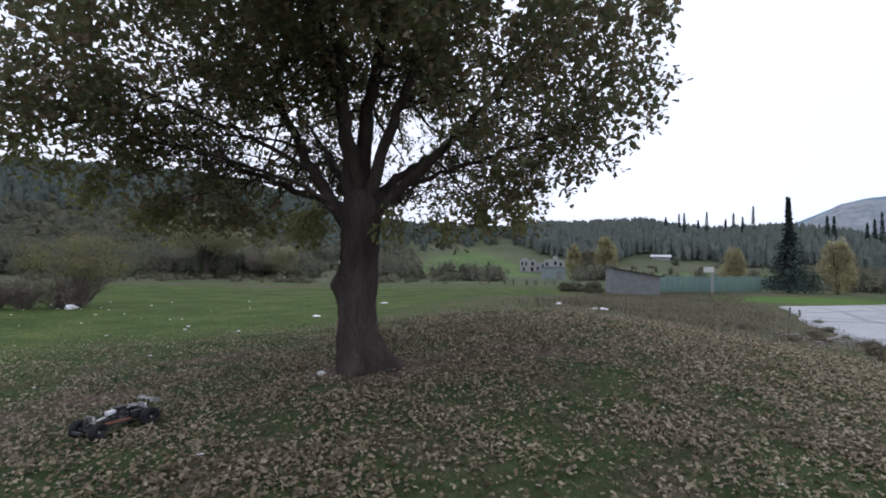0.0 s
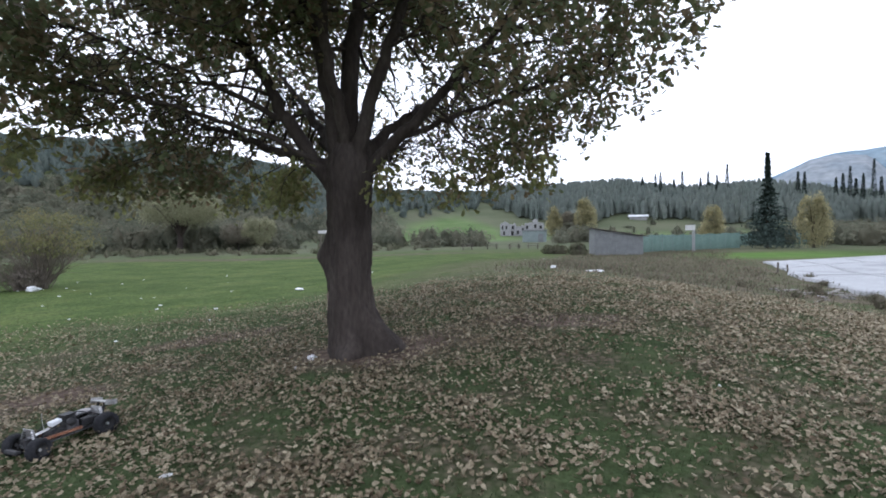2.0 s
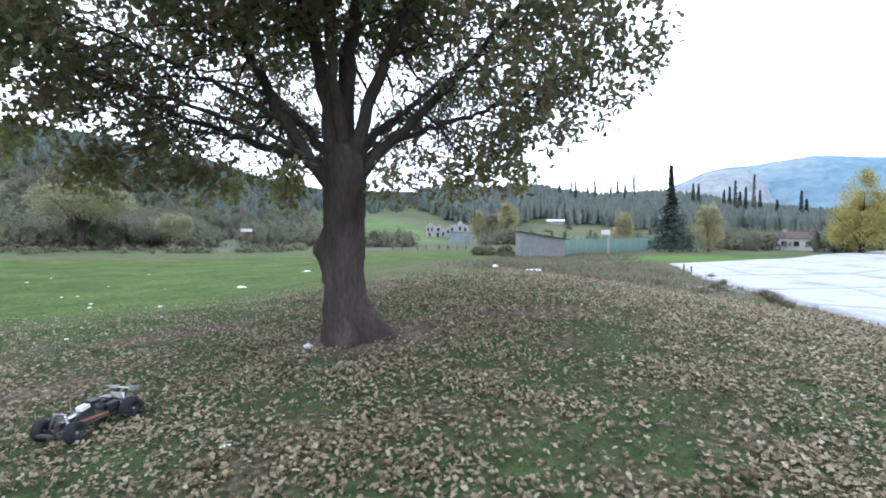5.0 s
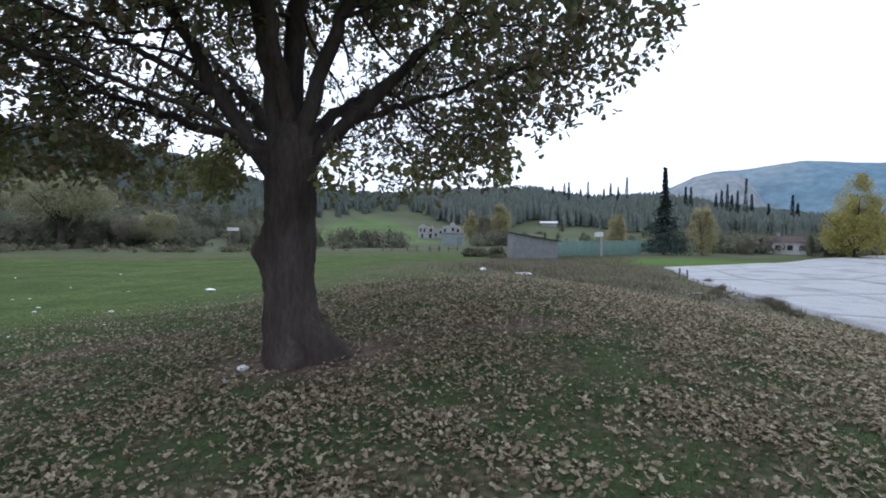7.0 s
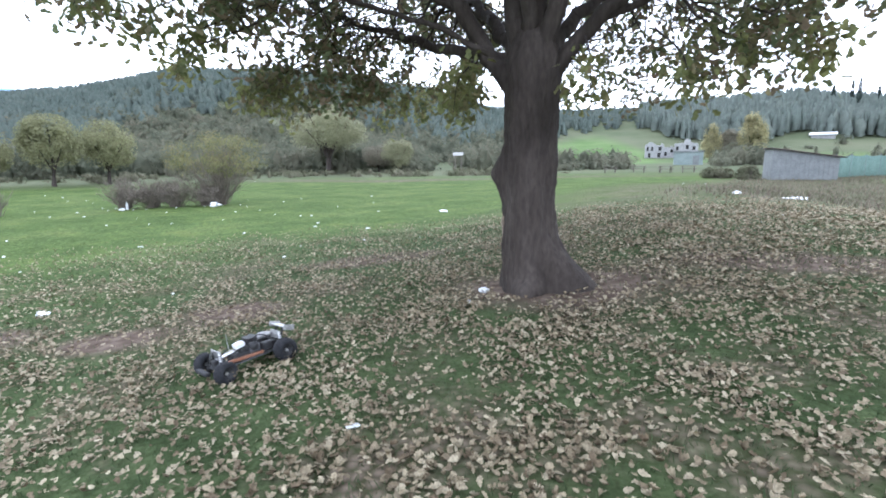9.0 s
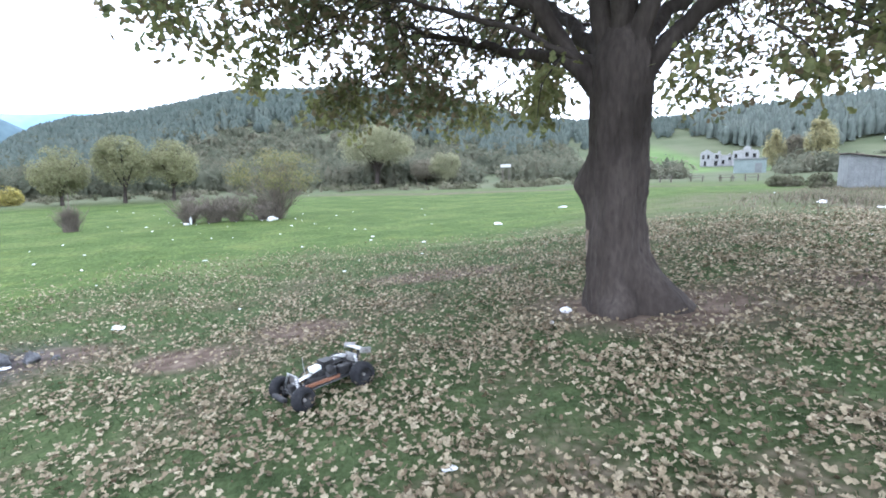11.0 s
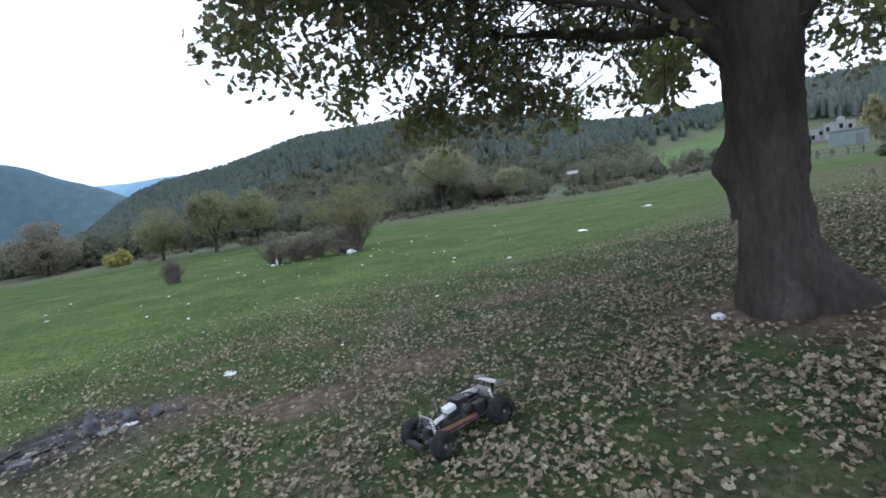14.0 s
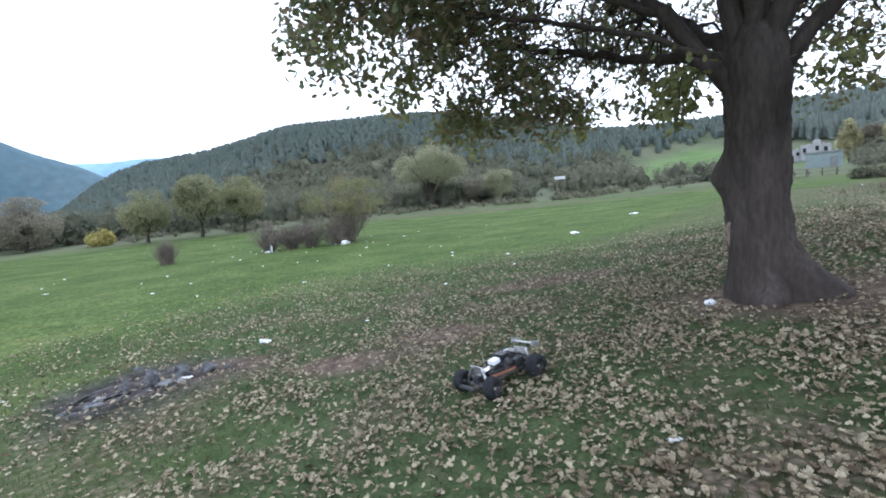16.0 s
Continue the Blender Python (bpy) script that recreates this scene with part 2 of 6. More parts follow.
def ground_material():
    m = bpy.data.materials.new("meadow_ground")
    m.use_nodes = True
    n, l = m.node_tree.nodes, m.node_tree.links
    p = n["Principled BSDF"]
    p.inputs["Roughness"].default_value, p.inputs["Specular IOR Level"].default_value = 0.95, 0.03
    co = n.new("ShaderNodeTexCoord").outputs["Object"]

    def noise(scale, detail=6.0):
        t = n.new("ShaderNodeTexNoise")
        t.inputs["Scale"].default_value, t.inputs["Detail"].default_value = scale, detail
        l.new(co, t.inputs["Vector"])
        return t.outputs["Fac"]

    def ramp(fac, *stops):
        r = n.new("ShaderNodeValToRGB")
        while len(r.color_ramp.elements) < len(stops):
            r.color_ramp.elements.new(0.5)
        for e, (q, c) in zip(r.color_ramp.elements, stops):
            e.position, e.color = q, (*c, 1)
        l.new(fac, r.inputs["Fac"])
        return r.outputs["Color"]

    def over(a, b, fac, blend="MIX"):
        x = n.new("ShaderNodeMix")
        x.data_type, x.blend_type = "RGBA", blend
        l.new(a, x.inputs["A"])
        l.new(b, x.inputs["B"])
        if isinstance(fac, float):
            x.inputs["Factor"].default_value = fac
        else:
            l.new(fac, x.inputs["Factor"])
        return x.outputs["Result"]

    def times(a, b):
        x = n.new("ShaderNodeMath")
        x.operation = "MULTIPLY"
        l.new(a, x.inputs[0])
        l.new(b, x.inputs[1])
        return x.outputs["Value"]

    grass = ramp(noise(0.35), (0.35, (0.070, 0.102, 0.032)), (0.5, (0.088, 0.124, 0.040)), (0.65, (0.111, 0.142, 0.050)))
    tuft = ramp(noise(9.0), (0.3, (0.5, 0.5, 0.45)), (0.7, (1.3, 1.3, 1.25)))
    grass = over(grass, tuft, 1.0, "MULTIPLY")
    blade = ramp(noise(34.0), (0.3, (0.66, 0.68, 0.64)), (0.7, (1.24, 1.22, 1.26)))
    grass = over(grass, blade, 1.0, "MULTIPLY")
    drift = ramp(noise(1.1), (0.35, (0.82, 0.84, 0.85)), (0.55, (1.0, 1.0, 1.0)), (0.72, (1.2, 1.08, 1.0)))
    grass = over(grass, drift, 1.0, "MULTIPLY")
    soil = ramp(noise(7.0), (0.3, (0.07, 0.05, 0.038)), (0.5, (0.12, 0.09, 0.07)), (0.7, (0.19, 0.15, 0.115)))
    flaky = n.new("ShaderNodeTexVoronoi")
    flaky.inputs["Scale"].default_value = 13.0
    l.new(co, flaky.inputs["Vector"])
    litter = ramp(flaky.outputs["Distance"], (0.1, (0.24, 0.18, 0.14)), (0.45, (0.13, 0.10, 0.075)), (0.7, (0.06, 0.055, 0.03)))
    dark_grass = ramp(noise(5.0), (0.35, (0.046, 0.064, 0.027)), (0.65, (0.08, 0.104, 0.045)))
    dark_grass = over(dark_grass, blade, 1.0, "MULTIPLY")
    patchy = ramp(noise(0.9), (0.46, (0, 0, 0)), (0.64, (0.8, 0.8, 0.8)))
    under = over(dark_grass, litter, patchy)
    weeds = ramp(noise(1.3), (0.35, (0.066, 0.082, 0.036)), (0.5, (0.100, 0.094, 0.056)), (0.65, (0.135, 0.110, 0.08)))
    scrub = ramp(noise(0.05), (0.35, (0.085, 0.10, 0.055)), (0.65, (0.125, 0.13, 0.08)))
    hay = ramp(noise(0.08), (0.35, (0.085, 0.135, 0.045)), (0.65, (0.13, 0.175, 0.07)))
    col = grass
    col = over(col, weeds, blob_mask(n, l, co, 15.5, 37, 12.5, 33, 0.22, -24, 0.22, 0.2))
    col = over(col, weeds, blob_mask(n, l, co, -22, 53, 26, 2.6, 0.5, 14, 0.5, 0.15))
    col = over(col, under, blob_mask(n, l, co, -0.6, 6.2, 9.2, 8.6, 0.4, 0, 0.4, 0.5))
    # the foot of the hills and what lies beyond the field
    far = n.new("ShaderNodeVectorMath")
    far.operation = "LENGTH"
    l.new(co, far.inputs[0])
    farmask = n.new("ShaderNodeMapRange")
    farmask.inputs["From Min"].default_value, farmask.inputs["From Max"].default_value = 58.0, 70.0
    l.new(far.outputs["Value"], farmask.inputs["Value"])
    col = over(col, scrub, farmask.outputs["Result"])
    col = over(col, hay, blob_mask(n, l, co, -9, 185, 21, 75, 0.15, 3, 0.2, 0.02))
    col = over(col, hay, blob_mask(n, l, co, 66, 148, 56, 42, 0.2, -25, 0.2, 0.02))
    lush = ramp(noise(0.5), (0.35, (0.075, 0.135, 0.03)), (0.65, (0.11, 0.175, 0.045)))
    col = over(col, lush, blob_mask(n, l, co, 27, 47, 8, 5.5, 0.4, 20, 0.3, 0.2))
    for cx, cy, rx, ry, turn in ((-6.0, 5.13, 0.6, 0.36, 20), (-5.3, 6.2, 0.68, 0.42, 10), (-1.5, 7.0, 1.15, 0.75, 0), (-7.75, 4.75, 0.75, 0.4, 25), (-4.9, 9.2, 1.3, 0.5, 15), (0.9, 8.0, 1.4, 0.5, 0)):
        col = over(col, soil, blob_mask(n, l, co, cx, cy, rx, ry, 0.3, turn, 0.3, 2.0))
    ash = ramp(noise(6.0), (0.32, (0.018, 0.017, 0.018)), (0.5, (0.048, 0.043, 0.042)), (0.7, (0.12, 0.105, 0.097)))
    col = over(col, ash, blob_mask(n, l, co, -8.35, 4.0, 0.95, 1.0, 0.4, 28, 0.45, 1.6))
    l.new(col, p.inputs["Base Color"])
    b = n.new("ShaderNodeBump")
    b.inputs["Strength"].default_value, b.inputs["Distance"].default_value = 0.6, 0.03
    l.new(noise(22.0, 5.0), b.inputs["Height"])
    l.new(b.outputs["Normal"], p.inputs["Normal"])
    return m


rings = np.concatenate([[0.0], np.geomspace(0.25, 4500, 190)])
turns = np.radians(np.arange(0, 360, 1.5))
gx = (rings[:, None] * np.sin(turns)[None]).ravel()
gy = (4 + rings[:, None] * np.cos(turns)[None]).ravel()
gv = np.stack([gx, gy, height(gx, gy)], 1)
k = len(turns)
i, j = np.meshgrid(np.arange(len(rings) - 1), np.arange(k), indexing="ij")
gf = np.stack([i * k + j, i * k + (j + 1) % k, (i + 1) * k + (j + 1) % k, (i + 1) * k + j], -1).reshape(-1, 4)[:, ::-1]
M_GROUND = ground_material()
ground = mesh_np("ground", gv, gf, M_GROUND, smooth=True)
tagged(ground, "short green meadow grass with bare soil, litter and ash", "ground", kind="structure")


# ---- far hills: backdrops ----
def far_hill(name, label, distance, bearings, profile, mat, steps=120, depth=500):
    """A distant ridge: a sheet that rises from the plain to the profile and falls behind it."""
    a = np.linspace(bearings[0], bearings[1], steps)
    rows = np.linspace(0, 1, 16)
    v = []
    for q in rows:
        for b in a:
            h = profile(b) * (math.sin(q * math.pi / 2) ** 1.2) + (0.9 * math.sin(b * 1.3) + 0.4 * math.sin(b * 4.1 + q * 5)) * q * distance / 1500
            d = distance - depth * (1 - q)
            v.append((d * math.sin(radians(b)), d * math.cos(radians(b)), h - 4))
    f = [(r * steps + c, r * steps + c + 1, (r + 1) * steps + c + 1, (r + 1) * steps + c) for r in range(15) for c in range(steps - 1)]
    return tagged(mesh_np(name, v, f, mat, smooth=True), label, "hill", kind="structure")


# the blue of aerial haze is mixed into these hills' base colours
M_HILL_LEFT = material("hazy_wooded_hill", [(0.080, 0.126, 0.150), (0.090, 0.135, 0.155), (0.104, 0.145, 0.155)], 0.008, 1.0, 0.0, 0.06, fine=0.13)
M_HILL_FAR = material("hazy_remote_hill", [(0.20, 0.32, 0.43), (0.24, 0.36, 0.46)], 0.004, 1.0, 0.0, 0.02, fine=0.1)
M_MOUNTAIN = material("hazy_bare_mountain", [(0.12, 0.195, 0.25), (0.15, 0.225, 0.275), (0.22, 0.265, 0.285)], 0.003, 1.0, 0.0, 0.03, fine=0.2)
far_hill("backdrop", "wooded hill at the valley's side, tinted bluish for haze", 1300, (-112, -55), lambda b: 1300 * math.tan(radians(float(np.interp(b, (-112, -95, -83, -79, -77, -74, -72, -70, -67.7, -66, -62, -58, -55), (8.0, 9.6, 10.0, 9.9, 9.5, 9.2, 8.6, 7.6, 6.7, 5.9, 3.6, 1.5, 0.3))))), M_HILL_LEFT, depth=150)
far_hill("backdrop", "remote ridge closing the valley, coloured pale blue for haze", 3200, (-80, -35), lambda b: 362 + 10 * math.sin(b * 0.4), M_HILL_FAR)
far_hill("backdrop", "bare greyish mountain beyond the pines, tinted blue for haze", 2200, (24, 100), lambda b: 2200 * math.tan(radians(float(np.interp(b, (24, 29, 31, 33, 35, 37, 40, 42.2, 45.6, 49.2, 53, 70, 100), (2.5, 5.0, 5.9, 6.9, 7.25, 7.35, 7.6, 7.9, 7.4, 7.1, 7.3, 6.5, 5.0))))), M_MOUNTAIN)
M_SHOULDER = material("hazy_mountain_shoulder", [(0.19, 0.225, 0.25), (0.26, 0.275, 0.28)], 0.01, 1.0, 0.0, 0.04, fine=0.2)
far_hill("backdrop", "pale bare shoulder of the far mountain, tinted bluish for haze", 2050, (27, 41), lambda b: 2050 * math.tan(radians(float(np.interp(b, (27, 29, 31.2, 33, 35, 37, 38.4, 41), (2.5, 4.6, 5.8, 6.85, 7.1, 6.9, 5.6, 2.0))))), M_SHOULDER)

# ---- the oak ----
rng = np.random.default_rng(7)


def tube(points, radii, sides=10, rough=0.0, seed=0):
    """Vertices and quads of a round bar along points; rough: uneven bark."""
    pts = [Vector(p) for p in points]
    r = np.random.default_rng(seed)
    v, f = [], []
    up = Vector((0.3, 0.9, 0.1)).normalized()
    for i, p in enumerate(pts):
        d = (pts[min(i + 1, len(pts) - 1)] - pts[max(i - 1, 0)]).normalized()
        a = d.cross(up).normalized()
        b = d.cross(a).normalized()
        for s in range(sides):
            w = 2 * math.pi * s / sides
            q = radii[i] * (1 + rough * (r.random() - 0.5))
            v.append(p + (a * math.cos(w) + b * math.sin(w)) * q)
    for i in range(len(pts) - 1):
        for s in range(sides):
            t = (s + 1) % sides
            f.append((i * sides + s, i * sides + t, (i + 1) * sides + t, (i + 1) * sides + s))
    return v, f


def gather(pieces):
    """Joins vertices and faces of several bars."""
    v, f = [], []
    for a, b in pieces:
        o = len(v)
        v += a
        f += [tuple(i + o for i in q) for q in b]
    return v, f


def smooth_path(points, n):
    """n points along a bent line through the given ones."""
    p = np.array(points, float)
    d = np.concatenate([[0], np.cumsum(np.linalg.norm(np.diff(p, axis=0), axis=1))])
    t = np.linspace(0, d[-1], n)
    raw = np.stack([np.interp(t, d, p[:, c]) for c in range(3)], 1)
    for _ in range(3):
        raw[1:-1] = 0.25 * raw[:-2] + 0.5 * raw[1:-1] + 0.25 * raw[2:]
    return raw


def bulge(a, z, at_a, at_z, wa, wz, h):
    d = (a - at_a + math.pi) % (2 * math.pi) - math.pi
    return h * math.exp(-(d / wa) ** 2 - ((z - at_z) / wz) ** 2)


TRUNK_FOOT = ground_z(OAK.x, OAK.y) - 0.12


def trunk_point(a, h, proud=0.0):
    """A point of the trunk's skin: a foot that flares to one side, a knee on the other, a swelling where the limbs part."""
    r = 0.278 + 0.06 * math.exp(-h / 0.28) + 0.02 * math.exp(-((h - 2.45) / 0.4) ** 2)
    cx = OAK.x + 0.05 * math.exp(-h / 0.5) - 0.01 + 0.012 * h
    k = r * (1 + 0.04 * math.sin(3 * a + 1) + 0.025 * math.sin(7 * a + h * 1.7))
    k += bulge(a, h, math.pi, 1.42, 0.55, 0.18, 0.125) + bulge(a, h, math.pi * 0.98, 1.18, 0.5, 0.25, 0.035)
    k += bulge(a, h, -0.15, 0.08, 0.6, 0.40, 0.50) + bulge(a, h, -1.5, 0.1, 0.4, 0.16, 0.12) + bulge(a, h, 2.6, 0.1, 0.5, 0.15, 0.05)
    k += bulge(a, h, -1.2, 0.24, 0.28, 0.17, 0.08) - bulge(a, h, -0.85, 0.22, 0.1, 0.3, 0.05)
    k += 0.005 * math.sin(23 * a + 2.6 * math.sin(h * 5)) + 0.022 * noise.noise((3 * math.cos(a), 3 * math.sin(a), h * 3)) + 0.014 * noise.noise((7 * math.cos(a), 7 * math.sin(a), h * 9)) + 0.012 * noise.noise((16 * math.cos(a), 16 * math.sin(a), h * 14)) + proud
    if h > 2.5:
        k *= math.sqrt(max(0.01, 1 - ((h - 2.5) / 0.46) ** 2))
    return cx + k * math.cos(a), OAK.y + k * math.sin(a), TRUNK_FOOT + h


def skin(name, a0, a1, h0, h1, na, nh, mat, parent, label="", proud=0.0, ragged=0.0):
    closed = abs(a1 - a0 - 2 * math.pi) < 1e-6
    v = []
    for i_ in range(nh):
        for s_ in range(na):
            q, t = s_ / (na if closed else na - 1), i_ / (nh - 1)
            rim = 0 if closed else 1 - min(1, 4 * min(q, 1 - q, t, 1 - t))
            w = ragged * noise.noise((q * 6, t * 9, 8)) * rim
            v.append(trunk_point(a0 + (a1 - a0) * (q + w), h0 + (h1 - h0) * t, proud * (1 - 2.2 * rim)))
    f = []
    for i_ in range(nh - 1):
        for s_ in range(na if closed else na - 1):
            t = (s_ + 1) % na
            f.append((i_ * na + s_, i_ * na + t, (i_ + 1) * na + t, (i_ + 1) * na + s_))
    return mesh_np(name, v, f, mat, parent, label, smooth=True)


def oak_trunk(parent):
    return skin("trunk", 0, 2 * math.pi, 0, 2.955, 120, 130, M_BARK, parent, "thick dark grey-brown trunk with a flared foot and a knee")


CROTCH = Vector((-1.79, 7.13, 2.55))
# main limbs: bent lines from the crotch outwards, and their thickness at foot and tip
OAK_LIMBS = [
    ([(-1.98, 7.06, 2.1), (-2.38, 7.15, 2.65), (-2.68, 7.2, 3.1), (-2.9, 7.2, 3.6), (-3.4, 7.0, 4.4), (-4.2, 6.6, 5.4)], 0.115, 0.025),
    ([(-2.6, 7.15, 2.98), (-2.9, 7.1, 3.15), (-3.4, 7.0, 3.4), (-4.2, 6.7, 3.75), (-5.2, 6.2, 4.1)], 0.045, 0.014),
    ([(-1.89, 7.09, 2.32), (-2.03, 7.15, 3.12), (-2.17, 7.2, 3.94), (-2.51, 7.09, 5.1), (-2.97, 6.76, 6.57), (-3.2, 6.54, 7.83)], 0.135, 0.032),
    ([(-1.76, 7.09, 2.32), (-1.8, 7.09, 3.22), (-1.75, 7.2, 4.26), (-1.53, 7.42, 5.73), (-1.48, 7.64, 8.25)], 0.150, 0.032),
    ([(-1.68, 7.06, 2.52), (-1.48, 6.98, 3.12), (-1.22, 6.87, 3.84), (-0.73, 6.76, 5.0), (-0.1, 6.54, 6.57)], 0.105, 0.027),
    ([(-1.68, 7.1, 2.1), (-1.36, 7.15, 2.6), (-0.95, 7.2, 2.93), (-0.58, 7.25, 3.32), (-0.15, 7.3, 3.8), (0.55, 7.4, 4.65), (1.3, 7.5, 5.6)], 0.095, 0.022),
    ([(-1.1, 7.2, 2.78), (-0.4, 7.4, 3.05), (0.7, 7.5, 3.5), (2.0, 7.55, 4.0)], 0.045, 0.014),
    ([(-1.73, 7.2, 2.42), (-1.42, 7.86, 3.02), (-0.79, 8.85, 3.73), (-0.1, 9.95, 4.68)], 0.10, 0.027),
    ([(-1.94, 7.2, 2.42), (-2.4, 7.97, 3.02), (-3.09, 8.96, 3.73), (-3.89, 9.95, 4.68)], 0.10, 0.027),
    ([(-1.82, 7.09, 2.27), (-1.83, 7.0, 2.82), (-1.88, 6.6, 3.63), (-1.94, 6.1, 4.68), (-2.05, 5.55, 5.94)], 0.100, 0.023),
    ([(-2.05, 7.15, 2.42), (-2.74, 7.53, 2.62), (-3.78, 7.97, 3.02), (-5.27, 8.3, 3.63)], 0.081, 0.021),
    ([(-2.2, 7.05, 2.45), (-2.8, 6.85, 2.8), (-3.9, 6.35, 3.1), (-4.93, 5.94, 3.3), (-5.73, 5.72, 3.55)], 0.036, 0.012),
    ([(-1.76, 7.26, 2.42), (-1.71, 8.19, 2.62), (-1.59, 9.29, 2.92), (-1.48, 10.61, 3.42)], 0.088, 0.021),
]
CROWN_C, CROWN_R = Vector((-1.85, 7.1, 4.65)), 4.7


HANGING = [(-5.3, 6.65, 1.9), (-5.45, 6.95, 2.0), (-5.2, 7.0, 1.88), (-5.1, 7.3, 1.86), (-4.95, 6.8, 1.98), (-4.7, 9.25, 1.82), (-4.5, 10.35, 2.0), (-4.4, 10.1, 2.12), (-5.25, 5.65, 2.15), (-5.4, 5.8, 2.3), (-5.85, 5.65, 2.5), (-5.55, 4.9, 2.62), (-5.6, 10.05, 2.26), (-4.1, 8.6, 2.0), (-2.52, 6.4, 1.76), (-2.61, 7.0, 1.76), (-3.0, 7.6, 1.84), (-1.21, 6.35, 1.78), (-0.42, 6.3, 1.78), (0.53, 6.4, 1.98), (0.08, 6.7, 1.96), (-2.61, 6.8, 1.91)]


def open_front(q):
    """The crown's underside rises towards the open side."""
    clear = 1.6 * math.exp(-((q.x + 1.85) / 1.4) ** 2) * min(1.0, max(0.0, 7.6 - q.y))
    return q.z < 2.1 + clear + 0.36 * max(0.0, 6.6 - q.y)


def crown_radius(az, el):
    """The outline of the crown by direction: broad, with a flat, ragged underside."""
    d = Vector((math.cos(az) * math.cos(el), math.sin(az) * math.cos(el), math.sin(el)))
    front = math.exp(-(((az + 1.35 + math.pi) % (2 * math.pi) - math.pi) / 0.68) ** 2)
    r = (CROWN_R + 0.1 - 1.5 * front) * (1 + 0.10 * noise.noise(d * 1.7) + 0.07 * noise.noise(d * 4.3))
    if el < 0:
        r *= 1 - 0.24 * min(1, -el / 0.78)
    return r


def in_crown(p):
    v = p - CROWN_C
    return v.length < 0.9 * crown_radius(math.atan2(v.y, v.x), math.asin(max(-1, min(1, v.z / max(v.length, 1e-6)))))


def oak_leaf_template():
    """A lobed oak leaf, 1 long, lying in x and y, folded along its rib."""
    prof = [(0.0, 0.02), (0.12, 0.14), (0.22, 0.11), (0.34, 0.28), (0.45, 0.19), (0.60, 0.37), (0.70, 0.24), (0.82, 0.28), (0.93, 0.13), (1.0, 0.0)]
    v = [(x, 0.0, 0.0) for x, _ in prof] + [(x, w, 0.25 * w) for x, w in prof[:-1]] + [(x, -w, 0.25 * w) for x, w in prof[:-1]]
    n = len(prof)
    f = []
    for i in range(n - 1):
        a, b = i, i + 1
        la, ra = n + i, n + (n - 1) + i
        lb, rb = (n + i + 1, n + (n - 1) + i + 1) if i + 1 < n - 1 else (b, b)
        for q in ((a, b, lb), (a, lb, la), (a, rb, b), (a, ra, rb)):
            if len(set(q)) == 3:
                f.append(q)
    return np.array(v, np.float32), np.array(f, np.int32)


def simple_leaf_template():
    """The same leaf, coarser, for the crown."""
    v = [(0, 0, 0), (0.3, 0.24, 0.05), (0.48, 0.17, 0.03), (0.72, 0.33, 0.06), (1, 0, 0.0), (0.72, -0.33, 0.06), (0.48, -0.17, 0.03), (0.3, -0.24, 0.05)]
    f = [(0, 1, 7), (1, 2, 7), (7, 2, 6), (2, 3, 6), (6, 3, 5), (3, 4, 5)]
    return np.array(v, np.float32), np.array(f, np.int32)


def turned(yaw, pitch, roll):
    """Rotation matrices, one for each row of angles in radians."""
    cy, sy, cp, sp, cr, sr = np.cos(yaw), np.sin(yaw), np.cos(pitch), np.sin(pitch), np.cos(roll), np.sin(roll)
    z, o = np.zeros_like(cy), np.ones_like(cy)
    rz = np.stack([cy, -sy, z, sy, cy, z, z, z, o], -1).reshape(-1, 3, 3)
    ry = np.stack([cp, z, sp, z, o, z, -sp, z, cp], -1).reshape(-1, 3, 3)
    rx = np.stack([o, z, z, z, cr, -sr, z, sr, cr], -1).reshape(-1, 3, 3)
    return rz @ ry @ rx


def strew(name, template, places, turns, sizes, mat, parent=None, label="", bend=None):
    """Many small pieces of one shape as one mesh."""
    tv, tf = template
    v = np.repeat(tv[None], len(places), 0).copy()
    if bend is not None:
        v[:, :, 2] += bend[:, None] * (v[:, :, 0] - 0.5) ** 2 + 0.8 * bend[:, None] * np.abs(v[:, :, 1])
    v = np.einsum("nij,nkj->nki", turns, v * sizes[:, None, None]) + np.asarray(places)[:, None, :]
    f = (tf[None] + (np.arange(len(places)) * len(tv))[:, None, None]).reshape(-1, 3)
    return mesh_np(name, v.reshape(-1, 3), f, mat, parent, label)


